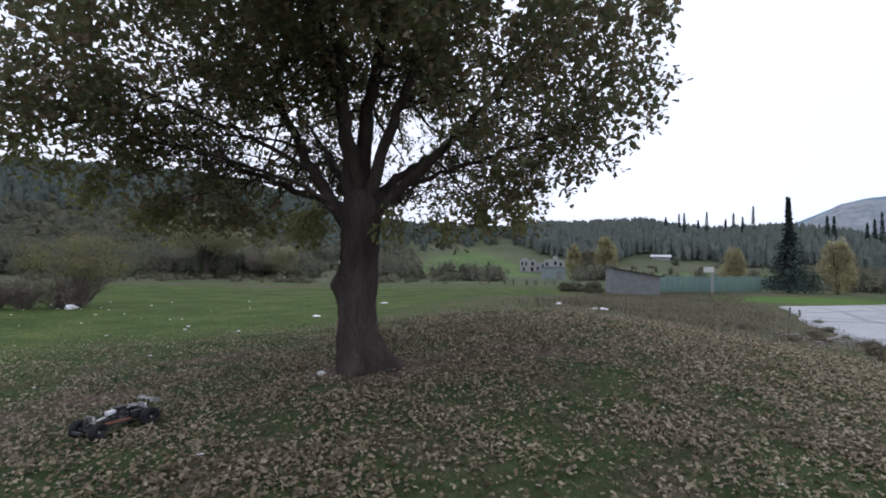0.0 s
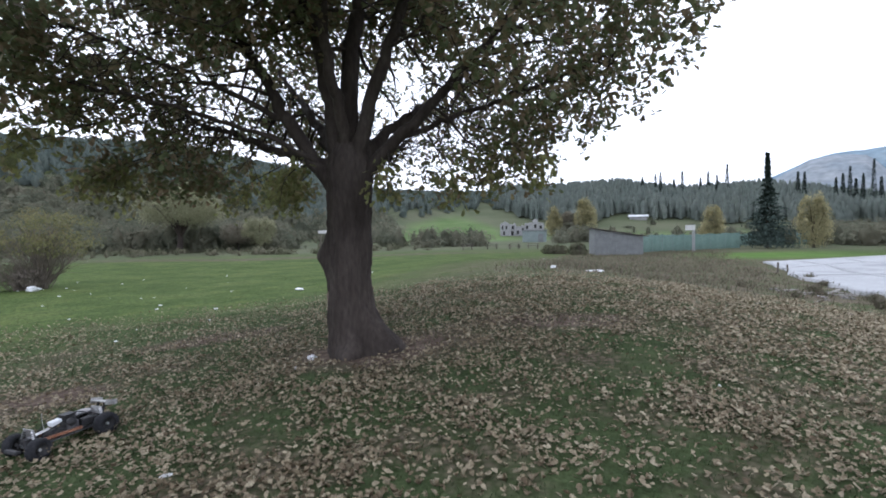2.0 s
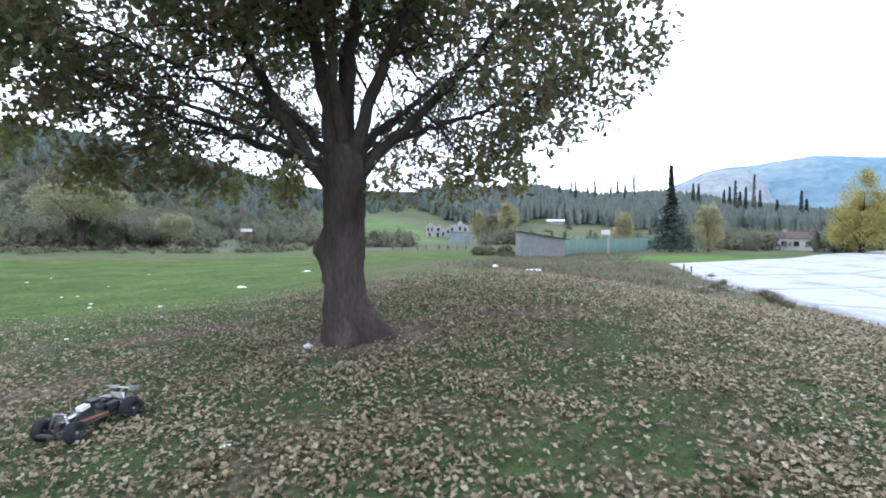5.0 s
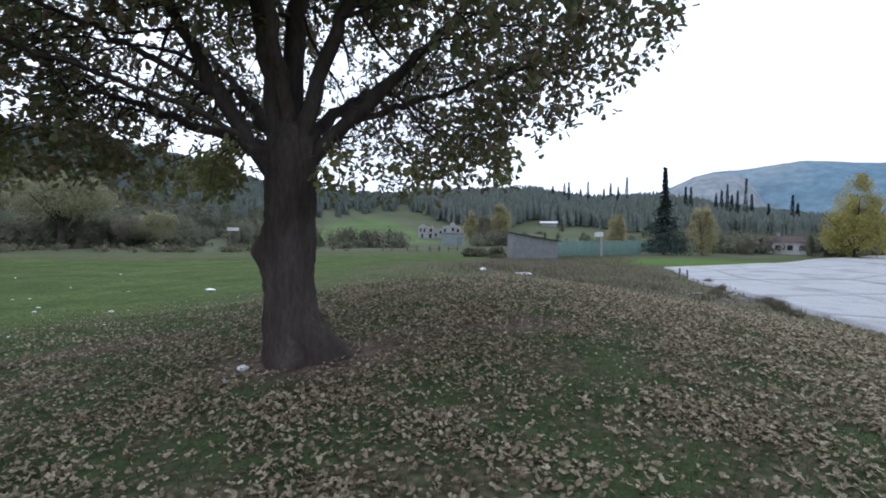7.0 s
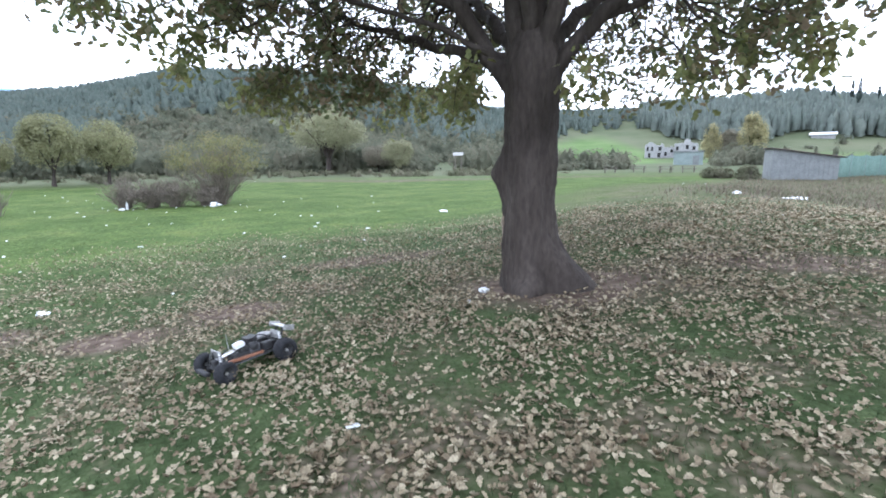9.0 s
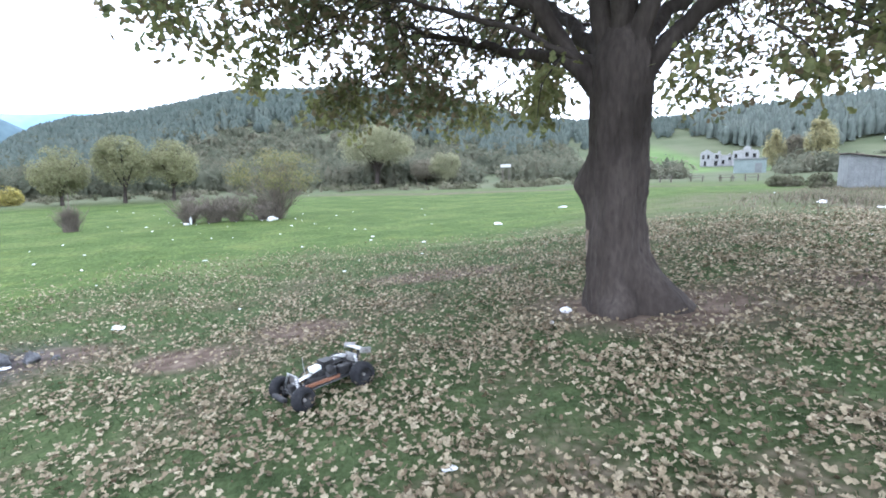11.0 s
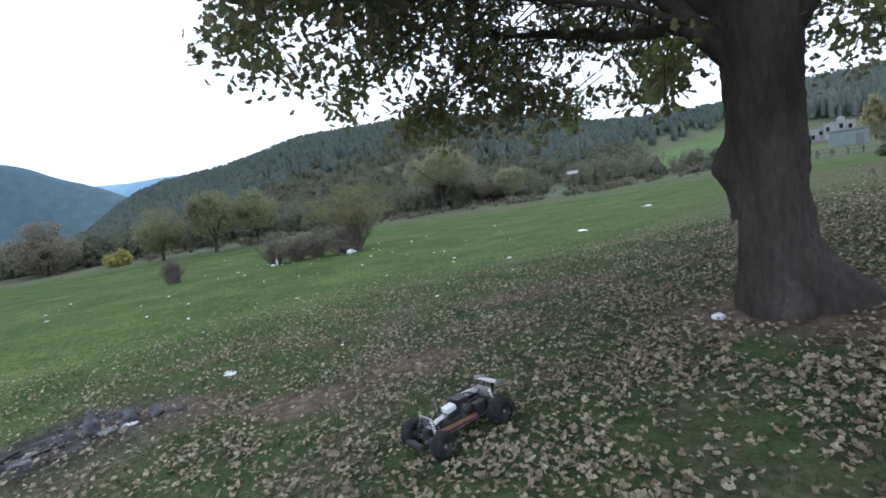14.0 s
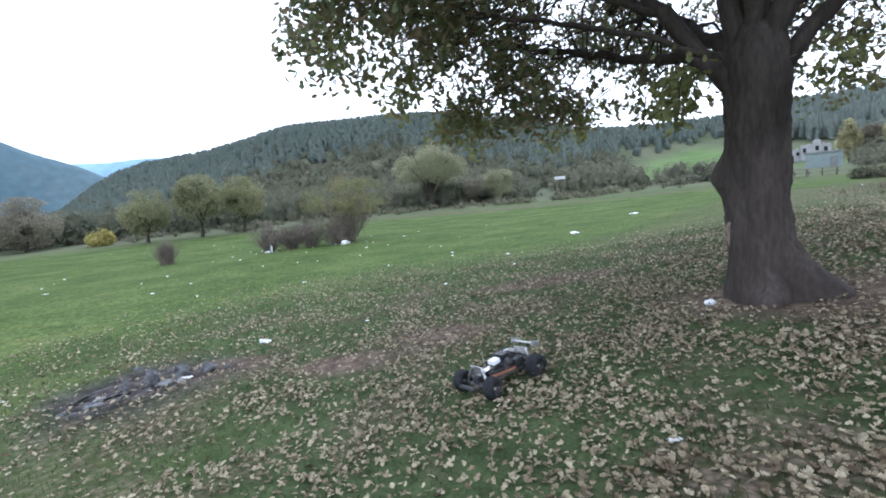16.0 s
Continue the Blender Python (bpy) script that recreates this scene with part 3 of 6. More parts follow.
def build_oak():
    oak = empty("oak_tree", OAK.x, OAK.y, ground_z(OAK.x, OAK.y))
    base = Matrix.Translation(-oak.matrix_world.translation)
    made = [oak_trunk(oak)]
    made.append(skin("bark_wound", 3.35, 3.68, 0.62, 0.98, 9, 14, M_WOUND, oak, "pale bare wound in the bark", 0.010, 0.35))
    tips = []
    for n_, (pts, r0, r1) in enumerate(OAK_LIMBS):
        p = smooth_path(pts, 26)
        p += np.array([[-0.05, -0.06, 0.0]])
        p[2:-1] += rng.normal(0, 0.022, p[2:-1].shape)
        rr = [r0 + (r1 - r0) * (i / 25) ** 0.8 for i in range(26)]
        v, f = tube(p, rr, 12, 0.18, n_)
        limb = mesh_np("limb", v, f, M_BARK, oak, smooth=True)
        made.append(limb)
        bars = []
        for i in range(7, 26):
            for _ in range(1 if i < 14 else 2):
                out = (Vector(p[i]) - CROWN_C).normalized()
                d = (out + Vector(rng.normal(0, 0.6, 3)) + Vector((0, 0, 0.1))).normalized()
                length = 0.7 + 1.3 * rng.random()
                q = [Vector(p[i])]
                for s in range(6):
                    d = (d + Vector(rng.normal(0, 0.28, 3)) + Vector((0, 0, -0.05))).normalized()
                    nxt = q[-1] + d * length / 6
                    if not in_crown(nxt) or nxt.z < (2.6 if nxt.y > 7.4 else 2.2) or open_front(nxt):
                        break
                    q.append(nxt)
                if len(q) < 3:
                    continue
                r_ = max(0.009, rr[i] * 0.36)
                bars.append(tube(q, [r_ * (1 - 0.8 * s / (len(q) - 1)) for s in range(len(q))], 5))
                tips += [(w, d.copy()) for w in q[2:]]
                for w in q[1:]:
                    e = (d + Vector(rng.normal(0, 0.8, 3))).normalized()
                    if open_front(w) or open_front(w + e * 0.5) or not in_crown(w + e * 0.5):
                        continue
                    t2 = w + e * (0.25 + 0.3 * rng.random())
                    bars.append(tube([w, (w + t2) / 2 + Vector(rng.normal(0, 0.03, 3)), t2], [0.007, 0.005, 0.003], 3))
                    tips.append((t2, e))
        v, f = gather(bars)
        made.append(tagged(mesh_np("twig_spray", v, f, M_BARK, limb, "fine side branches and twigs", smooth=True), kind="stuff"))
    # leaf places: on the twigs, and on a shell of outer sprays that gives the crown its ragged outline
    pl = []
    for w, d in tips:
        if (w - CROTCH).length < 1.5 or noise.noise(w * 0.9 + Vector((5, 0, 0))) < -0.22:
            continue
        for _ in range(4 if w.z > 3.4 else 2):
            pl.append(w + Vector(rng.normal(0, 0.12, 3)))
    sprays = 3350
    while sprays:
        az_, el_ = rng.uniform(0, 2 * math.pi), math.asin(rng.uniform(-0.8, 1.0))
        r = crown_radius(az_, el_) * rng.uniform(0.5, 1.0) ** 0.4
        c = CROWN_C + Vector((math.cos(az_) * math.cos(el_), math.sin(az_) * math.cos(el_), math.sin(el_))) * r
        if c.z < 2.2 or open_front(c) or noise.noise(c * 0.95) < (-0.24 if c.x < -1.7 else -0.30 if c.z > 4 else -0.16) or noise.noise(c * 2.1 + Vector((3, 1, 7))) < 0.0 or (c.x > -1.4 and 2.6 < c.z < 4.0 and c.y < 8 and rng.random() < 0.35) or (c.z < 3.0 and c.y < 6.6 and rng.random() < 0.45) or (c.z < 2.9 and c.y > 8 and rng.random() < 0.5):
            continue
        sprays -= 1
        sag = Vector((0, 0, -0.25 * rng.random()))
        for _ in range(15):
            pl.append(c + Vector(rng.normal(0, 0.084, 3)) + sag * rng.random())
    # low outer sprays on the field side
    for _ in range(60):
        a_ = rng.uniform(2.5, 4.1)
        c = CROWN_C + Vector((math.cos(a_), math.sin(a_), 0)) * rng.uniform(2.4, 3.9) + Vector((0, 0, rng.uniform(-1.9, -0.5)))
        if not open_front(c):
            pl += [c + Vector(rng.normal(0, 0.088, 3)) for _ in range(12)]
    for _ in range(190):
        d = Vector(rng.normal(0, 1, 3)).normalized() * rng.random() ** 0.35
        c = Vector((-5.5 + 1.0 * d.x + 0.2 * d.z, 5.5 + 1.0 * d.y, 3.45 + 0.8 * d.z))
        if not open_front(c) and noise.noise(c * 1.9) > -0.2:
            pl += [c + Vector(rng.normal(0, 0.088, 3)) for _ in range(11)]
    # sprays between the field-side limbs
    for _ in range(270):
        d = Vector(rng.normal(0, 1, 3)).normalized() * rng.random() ** 0.4
        c = Vector((-3.0 + 1.25 * d.x, 6.3 + 1.3 * d.y, 4.25 + 0.95 * d.z))
        if not open_front(c):
            pl += [c + Vector(rng.normal(0, 0.088, 3)) for _ in range(10)]
    for _ in range(60):
        d = Vector(rng.normal(0, 1, 3)).normalized() * rng.random() ** 0.4
        c = Vector((-3.9 + 1.6 * d.x, 7.2 + 1.5 * d.y, 3.15 + 0.85 * d.z))
        if not open_front(c) and c.z > 2.3:
            pl += [c + Vector(rng.normal(0, 0.088, 3)) for _ in range(10)]
    # inner sprays of the upper crown
    for _ in range(2900):
        az_, el_ = rng.uniform(0, 2 * math.pi), math.asin(rng.uniform(-0.15, 1.0))
        c = CROWN_C + Vector((math.cos(az_) * math.cos(el_), math.sin(az_) * math.cos(el_), math.sin(el_))) * CROWN_R * rng.uniform(0.2, 0.75)
        if c.z > 3.7 and noise.noise(c * 0.95) > -0.4 and noise.noise(c * 2.0) > -0.12:
            pl += [c + Vector(rng.normal(0, 0.095, 3)) for _ in range(13)]
    # gaps that show the sky beside the field-side limbs
    pl = [q for q in pl if not (-4.3 < q.x < -2.2 and 2.3 < q.z < 3.9 and q.y < 9 and noise.noise(q * 1.5 + Vector((2, 6, 1))) < -0.05)]
    pl = np.array([tuple(q) for q in pl if q.z > 1.5 and not open_front(q + Vector((0, 0, 0.2)))])
    # low hanging sprays under the crown
    hang, bars = [], []
    for x, y, z in HANGING:
        top = Vector((x + 0.06 * (OAK.x - x), y + 0.35, z + rng.uniform(0.5, 0.65)))
        tip = Vector((x, y, z + 0.08))
        root_ = top + Vector((0.12 * (OAK.x - x), 0.35, 0.25))
        line = smooth_path([root_, top, top.lerp(tip, 0.5) + Vector((0, -0.12, 0.08)), tip], 14)
        bars.append(tube(line, [0.013 * (1 - 0.8 * s / 13) for s in range(14)], 5))
        for s in range(95):
            w = 0.4 + 0.6 * rng.random() ** 0.6
            q = Vector(line[int(w * 13)])
            hang.append(tuple(q + Vector(rng.normal(0, 0.15 - 0.06 * w, 3))))
    hang = np.array(hang)
    v, f = gather(bars)
    made.append(tagged(mesh_np("twig_spray", v, f, M_BARK, oak, "thin hanging twigs under the crown", smooth=True), kind="stuff"))
    count = len(pl)
    leaves = strew("leaves", simple_leaf_template(), pl, turned(rng.uniform(0, 6.28, count), rng.uniform(-0.4, 1.3, count), rng.uniform(-0.9, 0.9, count)), rng.uniform(0.08, 0.13, count), M_OAK_LEAF, oak, "green leaves turning olive and brown")
    made.append(tagged(leaves, kind="stuff"))
    count = len(hang)
    low_leaves = strew("leaves", simple_leaf_template(), hang, turned(rng.uniform(0, 6.28, count), rng.uniform(0.1, 1.4, count), rng.uniform(-0.9, 0.9, count)), rng.uniform(0.08, 0.125, count), M_LIT_YELLOW_OAK_LEAF, oak, "yellowing leaves on the low hanging twigs, brightened as if lit")
    made.append(tagged(low_leaves, kind="stuff"))
    for ob in made:
        if ob.parent == oak:
            ob.matrix_parent_inverse = base
    tagged(oak, "lone broad oak with green-brown autumn leaves on a mound", "tree")
    return oak


build_oak()

# ---- fallen leaves, grass, weeds ----
def leaf_density(x, y):
    """How thickly the fallen leaves lie: dense under and beside the crown, thin in the open field, with bare green gaps."""
    d = np.hypot((x - 1.0) / 1.15, (y - 5.4) / 1.1)
    base = 0.82 * (1 - step((d - 4.6) / 5.4))
    base = base * (1 - 0.36 * step((-1.8 - x) / 3.5))
    base = np.maximum(base, 0.25 * (1 - step((np.hypot((x + 3.5) / 1.25, y - 6.0) - 4.5) / 6.0)))
    base = np.maximum(base, 0.95 * step((x + 1.5) / 3) * (1 - step((np.hypot(x - 4.2, (y - 5.2) / 1.35) - 3.6) / 5.4)))
    base = base * (1 + 0.5 * step((x - 2) / 2) * (1 - step((y - 6) / 4)))
    gaps = 0.5 + 0.5 * (np.sin(x * 2.1 + 1.7 * np.sin(y * 1.3)) * np.cos(y * 1.9 + 1.1 * np.sin(x * 1.7)))
    fine = 0.5 + 0.5 * np.sin(x * 5.3 + 2.0 * np.sin(y * 3.1)) * np.sin(y * 6.1 + 1.3 * np.sin(x * 4.3))
    clear = np.exp(-(((x - 1.2) / 1.0) ** 2 + ((y - 6.0) / 0.6) ** 2)) + 0.9 * np.exp(-(((x - 0.9) / 0.5) ** 2 + ((y - 3.6) / 0.6) ** 2))
    clear = clear + 0.8 * np.exp(-(((x + 1.2) / 0.5) ** 2 + ((y - 2.9) / 0.5) ** 2)) + 0.8 * np.exp(-(((x - 0.6) / 1.0) ** 2 + ((y - 2.3) / 0.4) ** 2))
    ash = np.exp(-(((x + 8.3) / 0.9) ** 2 + ((y - 4.1) / 0.7) ** 2))
    drift = 0.5 + 0.25 * np.sin(x * 3.7 + 1.9 * np.sin(y * 2.6 + 0.8)) + 0.25 * np.sin(y * 4.4 + 1.6 * np.sin(x * 2.9) + 1.0)
    drift = 0.7 + 0.72 * step((drift - 0.3) / 0.4)
    return base * drift * (0.13 + 0.42 * gaps + 0.66 * fine * gaps + 0.12 * fine) * np.clip(1 - 0.85 * clear - 0.45 * ash, 0.02, 1)


def off_trunk(x, y):
    return np.hypot(x - OAK.x - 0.1, y - OAK.y) > 0.5


def fallen_leaves():
    litter_ob = empty("leaf_litter", 0, 4, ground_z(0, 4))
    tagged(litter_ob, "dry curled tan oak leaves strewn over the grass", "fallen leaves", kind="stuff")
    inverse = litter_ob.matrix_world.inverted()
    n_ = 700000
    x, y = rng.uniform(-15, 13, n_), rng.uniform(-3.5, 20, n_)
    keep = (rng.random(n_) < leaf_density(x, y)) & off_trunk(x, y)
    x, y = x[keep], y[keep]
    # a heap of leaves lies in rows where the wind has left them
    n_ = len(x)
    z = height(x, y) + rng.uniform(0.006, 0.035, n_)
    turns_ = turned(rng.uniform(0, 6.28, n_), rng.normal(0, 0.38, n_), rng.normal(0, 0.48, n_))
    size, bend = 0.031 + 0.041 * rng.random(n_) ** 1.3, rng.normal(0.8, 0.9, n_)
    near = np.flatnonzero((np.abs(x + 0.9) < 2.2) & (y > 1.9) & (y < 4.3))[:300]
    rest = np.setdiff1d(np.arange(n_), near)
    places = np.stack([x, y, z], 1)
    far_leaf = (np.array([(0, 0, 0), (0.6, 0.34, 0.05), (1, 0, 0), (0.6, -0.34, 0.05)], np.float32), np.array([(0, 2, 1), (0, 3, 2)], np.int32))
    away = np.hypot(x[rest] + 1, y[rest] - 2)
    for kind_, shape in ((away < 2.4, oak_leaf_template()), ((away >= 2.4) & (away < 5.4), simple_leaf_template()), (away >= 5.4, far_leaf)):
        i_ = rest[kind_]
        ob = strew("fallen_leaves", shape, places[i_], turns_[i_], size[i_], M_DRY_LEAF, litter_ob, "", bend[i_])
        ob.matrix_parent_inverse = inverse
        tagged(ob, kind="stuff")
    tv, tf = oak_leaf_template()
    shapes = []
    for b in (0.1, 0.6, 1.0, 1.4):
        v = tv.copy()
        v[:, 2] += b * (v[:, 0] - 0.5) ** 2 + 0.8 * b * np.abs(v[:, 1])
        first = mesh_np("leaf", v, tf, M_DRY_LEAF_PIECE)
        shapes.append(first.data)
        bpy.data.objects.remove(first)
    for c, i_ in enumerate(near):
        piece = new("leaf", shapes[c % 4])
        piece.parent, piece.matrix_parent_inverse = litter_ob, inverse
        m = Matrix([list(r) for r in turns_[i_]]).to_4x4()
        piece.matrix_basis = Matrix.Translation(places[i_]) @ m @ Matrix.Scale(float(size[i_]), 4)


fallen_leaves()

BLADE = (np.array([(-0.5, 0, 0), (0.5, 0, 0), (0.28, 0.25, 0.6), (-0.05, 0.7, 1.0)], np.float32) * np.array([0.11, 0.55, 1.0], np.float32), np.array([(0, 1, 2), (0, 2, 3)], np.int32))


def grass():
    n_ = 330000
    r = np.sqrt(rng.uniform(1.0, 13.0 ** 2, n_))
    a = rng.triangular(-3.6, -0.2, 3.3, n_)
    x, y = -0.8 + r * np.sin(a), 1.0 + r * np.cos(a)
    tuft = 0.5 + 0.5 * np.sin(x * 3.1 + 2 * np.sin(y * 2.3)) * np.cos(y * 3.7 + np.sin(x * 2.9))
    bare = np.zeros(n_)
    for cx, cy, rx, ry in ((-6.0, 5.13, 0.6, 0.35), (-5.3, 6.2, 0.68, 0.4), (-8.3, 4.1, 0.95, 0.8), (-1.7, 6.95, 1.2, 0.8)):
        bare = np.maximum(bare, np.exp(-(((x - cx) / rx) ** 2 + ((y - cy) / ry) ** 2) ** 2))
    keep = (rng.random(n_) < (0.25 + 0.7 * tuft) * (1 - bare) * np.clip(8.5 / r, 0.4, 1)) & off_trunk(x, y)
    x, y = x[keep], y[keep]
    n_ = len(x)
    turns_ = turned(rng.uniform(0, 6.28, n_), rng.normal(0, 0.25, n_), rng.normal(0, 0.25, n_))
    ob = strew("grass", BLADE, np.stack([x, y, height(x, y) - 0.004], 1), turns_, rng.uniform(0.022, 0.06, n_), M_GRASS)
    tagged(ob, "short green meadow grass on the mound", "grass", kind="stuff")


grass()
SHORT_BLADE = (np.array([(-0.5, 0, 0), (0.5, 0, 0), (0.1, 0.3, 1.0)], np.float32) * np.array([0.4, 1.0, 1.0], np.float32), np.array([(0, 1, 2)], np.int32))


def field_tufts():
    """Longer tufts of grass that roughen the open field."""
    n_ = 90000
    r = np.sqrt(rng.uniform(8.0 ** 2, 46.0 ** 2, n_))
    a = np.radians(rng.uniform(-66, 12, n_))
    x, y = -1 + r * np.sin(a), 1.5 + r * np.cos(a)
    clump = 0.5 + 0.5 * np.sin(x * 1.9 + 2 * np.sin(y * 1.1)) * np.cos(y * 2.3 + np.sin(x * 1.3))
    keep = rng.random(n_) < (0.15 + 0.75 * clump ** 1.5) * np.clip(18 / r, 0.35, 1) ** 0.5
    x, y = x[keep], y[keep]
    n_ = len(x)
    size = rng.uniform(0.02, 0.05, n_)
    ob = strew("grass", SHORT_BLADE, np.stack([x, y, height(x, y) - 0.004], 1), turned(rng.uniform(0, 6.28, n_), rng.normal(0, 0.3, n_), rng.normal(0, 0.3, n_)), size, M_FIELD_GRASS)
    tagged(ob, "rough tufted grass of the open field", "grass", kind="stuff")


field_tufts()


def weeds():
    """Dry brown weeds on the bank beside the concrete yard."""
    n_ = 150000
    x, y = rng.uniform(-1, 33, n_), rng.uniform(12, 60, n_)
    edge_x = 8.0 + 0.393 * (y - 7.5)
    want = step((y - 11 - 0.25 * np.maximum(0, 8 - x)) / 8) * step((edge_x + 0.6 - x) / 2.5) * step((x + 0.5 - 0.26 * (y - 18)) / 3.0)
    clump = 0.5 + 0.5 * np.sin(x * 1.3 + np.sin(y * 0.9)) * np.cos(y * 1.1 + np.sin(x * 0.7))
    keep = rng.random(n_) < want * (0.12 + 0.6 * clump)
    x, y = x[keep], y[keep]
    n_ = len(x)
    ob = strew("dry_weeds", BLADE, np.stack([x, y, height(x, y) - 0.01], 1), turned(rng.uniform(0, 6.28, n_), rng.normal(0, 0.3, n_), rng.normal(0, 0.3, n_)), rng.uniform(0.07, 0.25, n_), M_DRY_WEED)
    tagged(ob, "dry brown knee-high weeds on the bank", "weeds", kind="stuff")


weeds()

# ---- shapes for small things ----
def box(sx, sy, sz, at=(0, 0, 0), bevel=0.0, turn=(0, 0, 0), bm=None):
    bm = bm or bmesh.new()
    m = pose(*at, *turn) @ Matrix.Diagonal((sx, sy, sz, 1))
    made = bmesh.ops.create_cube(bm, size=1, matrix=m)
    if bevel:
        edges = list({e for v in made["verts"] for e in v.link_edges})
        bmesh.ops.bevel(bm, geom=edges, offset=bevel, segments=2, affect="EDGES", profile=0.6)
    return bm


def bar(p, q, r, sides=10, bm=None, r2=None):
    bm = bm or bmesh.new()
    p, q = Vector(p), Vector(q)
    m = Matrix.Translation((p + q) / 2) @ (q - p).to_track_quat("Z", "Y").to_matrix().to_4x4()
    bmesh.ops.create_cone(bm, cap_ends=True, segments=sides, radius1=r, radius2=r if r2 is None else r2, depth=(q - p).length, matrix=m)
    return bm


def lathe(profile, sides, at=(0, 0, 0), turn=(0, 0, 0), bumps=0, depth=0.0):
    """A turned body about the y axis from (y, radius) pairs; bumps: tread blocks round its rim."""
    v, f = [], []
    m = pose(*at, *turn)
    for y, r in profile:
        for s in range(sides):
            a = 2 * math.pi * s / sides
            k = r
            if bumps and r > 0.8 * max(q for _, q in profile):
                k = r + (depth if math.sin(bumps * a + (1.6 if y > 0 else 0)) > 0 else 0)
            v.append(m @ Vector((k * math.cos(a), y, k * math.sin(a))))
    for i_ in range(len(profile) - 1):
        for s in range(sides):
            t = (s + 1) % sides
            f.append((i_ * sides + s, (i_ + 1) * sides + s, (i_ + 1) * sides + t, i_ * sides + t))
    return v, f


M_RUBBER = material("black_rubber", [(0.012, 0.012, 0.014), (0.03, 0.03, 0.032)], 20, 0.85, 0.3, 120)
M_DARK_PLASTIC = material("dusty_black_plastic", [(0.02, 0.02, 0.022), (0.05, 0.048, 0.046)], 14, 0.6, 0.15, 90)
M_GREY_METAL = material("grey_cast_metal", [(0.11, 0.11, 0.115), (0.2, 0.2, 0.2)], 16, 0.45, 0.2, 80, metal=0.7)
M_ALLOY = material("scratched_alloy", [(0.38, 0.37, 0.36), (0.55, 0.54, 0.53)], 18, 0.38, 0.12, 90, metal=0.8)
M_ORANGE = material("orange_anodised_metal", [(0.26, 0.12, 0.07), (0.34, 0.18, 0.115)], 16, 0.45, 0.1, 90, metal=0.2)
M_WHITE_PLASTIC = material("white_plastic", [(0.72, 0.74, 0.75), (0.8, 0.8, 0.8)], 9, 0.4, 0.06, 60, fine=0.06)


def toy_buggy():
    """A bare large-scale radio-controlled petrol buggy: x forwards, standing on its four wheels."""
    car = empty("toy_buggy", 0, 0, 0)
    zc = 0.085
    part("chassis_plate", box(0.60, 0.17, 0.012, (0.0, 0, zc), 0.004), M_GREY_METAL, car)
    for s in (-1, 1):
        part("side_rail", box(0.34, 0.024, 0.028, (0.05, s * 0.085, zc + 0.035), 0.006, (0, -3, s * 3)), M_ORANGE, car, "orange side rail")
    tyre_f = [(-0.045, 0.055), (-0.05, 0.075), (-0.035, 0.088), (0.0, 0.091), (0.035, 0.088), (0.05, 0.075), (0.045, 0.055)]
    tyre_r = [(-0.055, 0.058), (-0.062, 0.08), (-0.045, 0.095), (0.0, 0.098), (0.045, 0.095), (0.062, 0.08), (0.055, 0.058)]
    for x, half, prof, r in ((0.285, 0.20, tyre_f, 0.091), (-0.265, 0.195, tyre_r, 0.098)):
        for s in (-1, 1):
            wheel = empty("wheel", 0, 0, 0)
            wheel.parent = car
            steer = 14 if x > 0 else 0
            v, f = lathe(prof, 60, (x, s * half, r), (0, 0, steer), 20, 0.007)
            mesh_np("tyre", v, f, M_RUBBER, wheel, "knobbly black tyre", smooth=False)
            v, f = lathe([(-0.045, 0.056), (-0.02, 0.05), (-0.012, 0.014), (0.012, 0.014), (0.02, 0.05), (0.045, 0.056)], 24, (x, s * half, r), (0, 0, steer))
            mesh_np("rim", v, f, M_DARK_PLASTIC, wheel)
            part("hub_nut", bar((x, s * (half - 0.03), r), (x, s * (half + 0.03), r), 0.014, 6), M_ALLOY, wheel)
            for dx in (-0.035, 0.035):
                part("suspension_arm", bar((x + dx, s * 0.06, zc), (x, s * (half - 0.05), r - 0.01), 0.009, 8), M_DARK_PLASTIC, car)
            shock = empty("shock_absorber", 0, 0, 0)
            shock.parent = car
            top, low = Vector((x - 0.03, s * 0.06, zc + 0.14)), Vector((x - 0.01, s * 0.135, r + 0.0))
            part("cylinder", bar(top, top.lerp(low, 0.6), 0.014, 12), M_ALLOY, shock)
            part("rod", bar(top.lerp(low, 0.55), low, 0.005, 8), M_ALLOY, shock)
            coil = [top.lerp(low, 0.12 + 0.8 * i_ / 60) + Vector((0.019 * math.cos(i_ * 0.75), 0.019 * math.sin(i_ * 0.75), 0)) for i_ in range(61)]
            v, f = tube(coil, [0.0028] * 61, 5)
            mesh_np("spring", v, f, M_DARK_PLASTIC, shock)
            part("drive_shaft", bar((x, s * 0.03, zc + 0.02), (x, s * (half - 0.04), r), 0.006, 8), M_GREY_METAL, car)
    for x, tilt in ((0.25, 10), (-0.29, -12)):
        part("shock_tower", box(0.008, 0.17, 0.11, (x, 0, zc + 0.10), 0.003, (0, tilt, 0)), M_ALLOY, car)
        part("gearbox", box(0.10, 0.075, 0.07, (x, 0, zc + 0.04), 0.012), M_DARK_PLASTIC, car)
    part("front_bumper", box(0.05, 0.20, 0.035, (0.385, 0, zc + 0.005), 0.014, (0, -18, 0)), M_DARK_PLASTIC, car)
    part("top_deck", box(0.17, 0.06, 0.008, (0.18, 0.0, zc + 0.085), 0.003, (0, 8, 0)), M_ALLOY, car, "bright alloy upper deck")
    part("steering_servo", box(0.06, 0.045, 0.05, (0.15, 0.04, zc + 0.045), 0.006), M_DARK_PLASTIC, car)
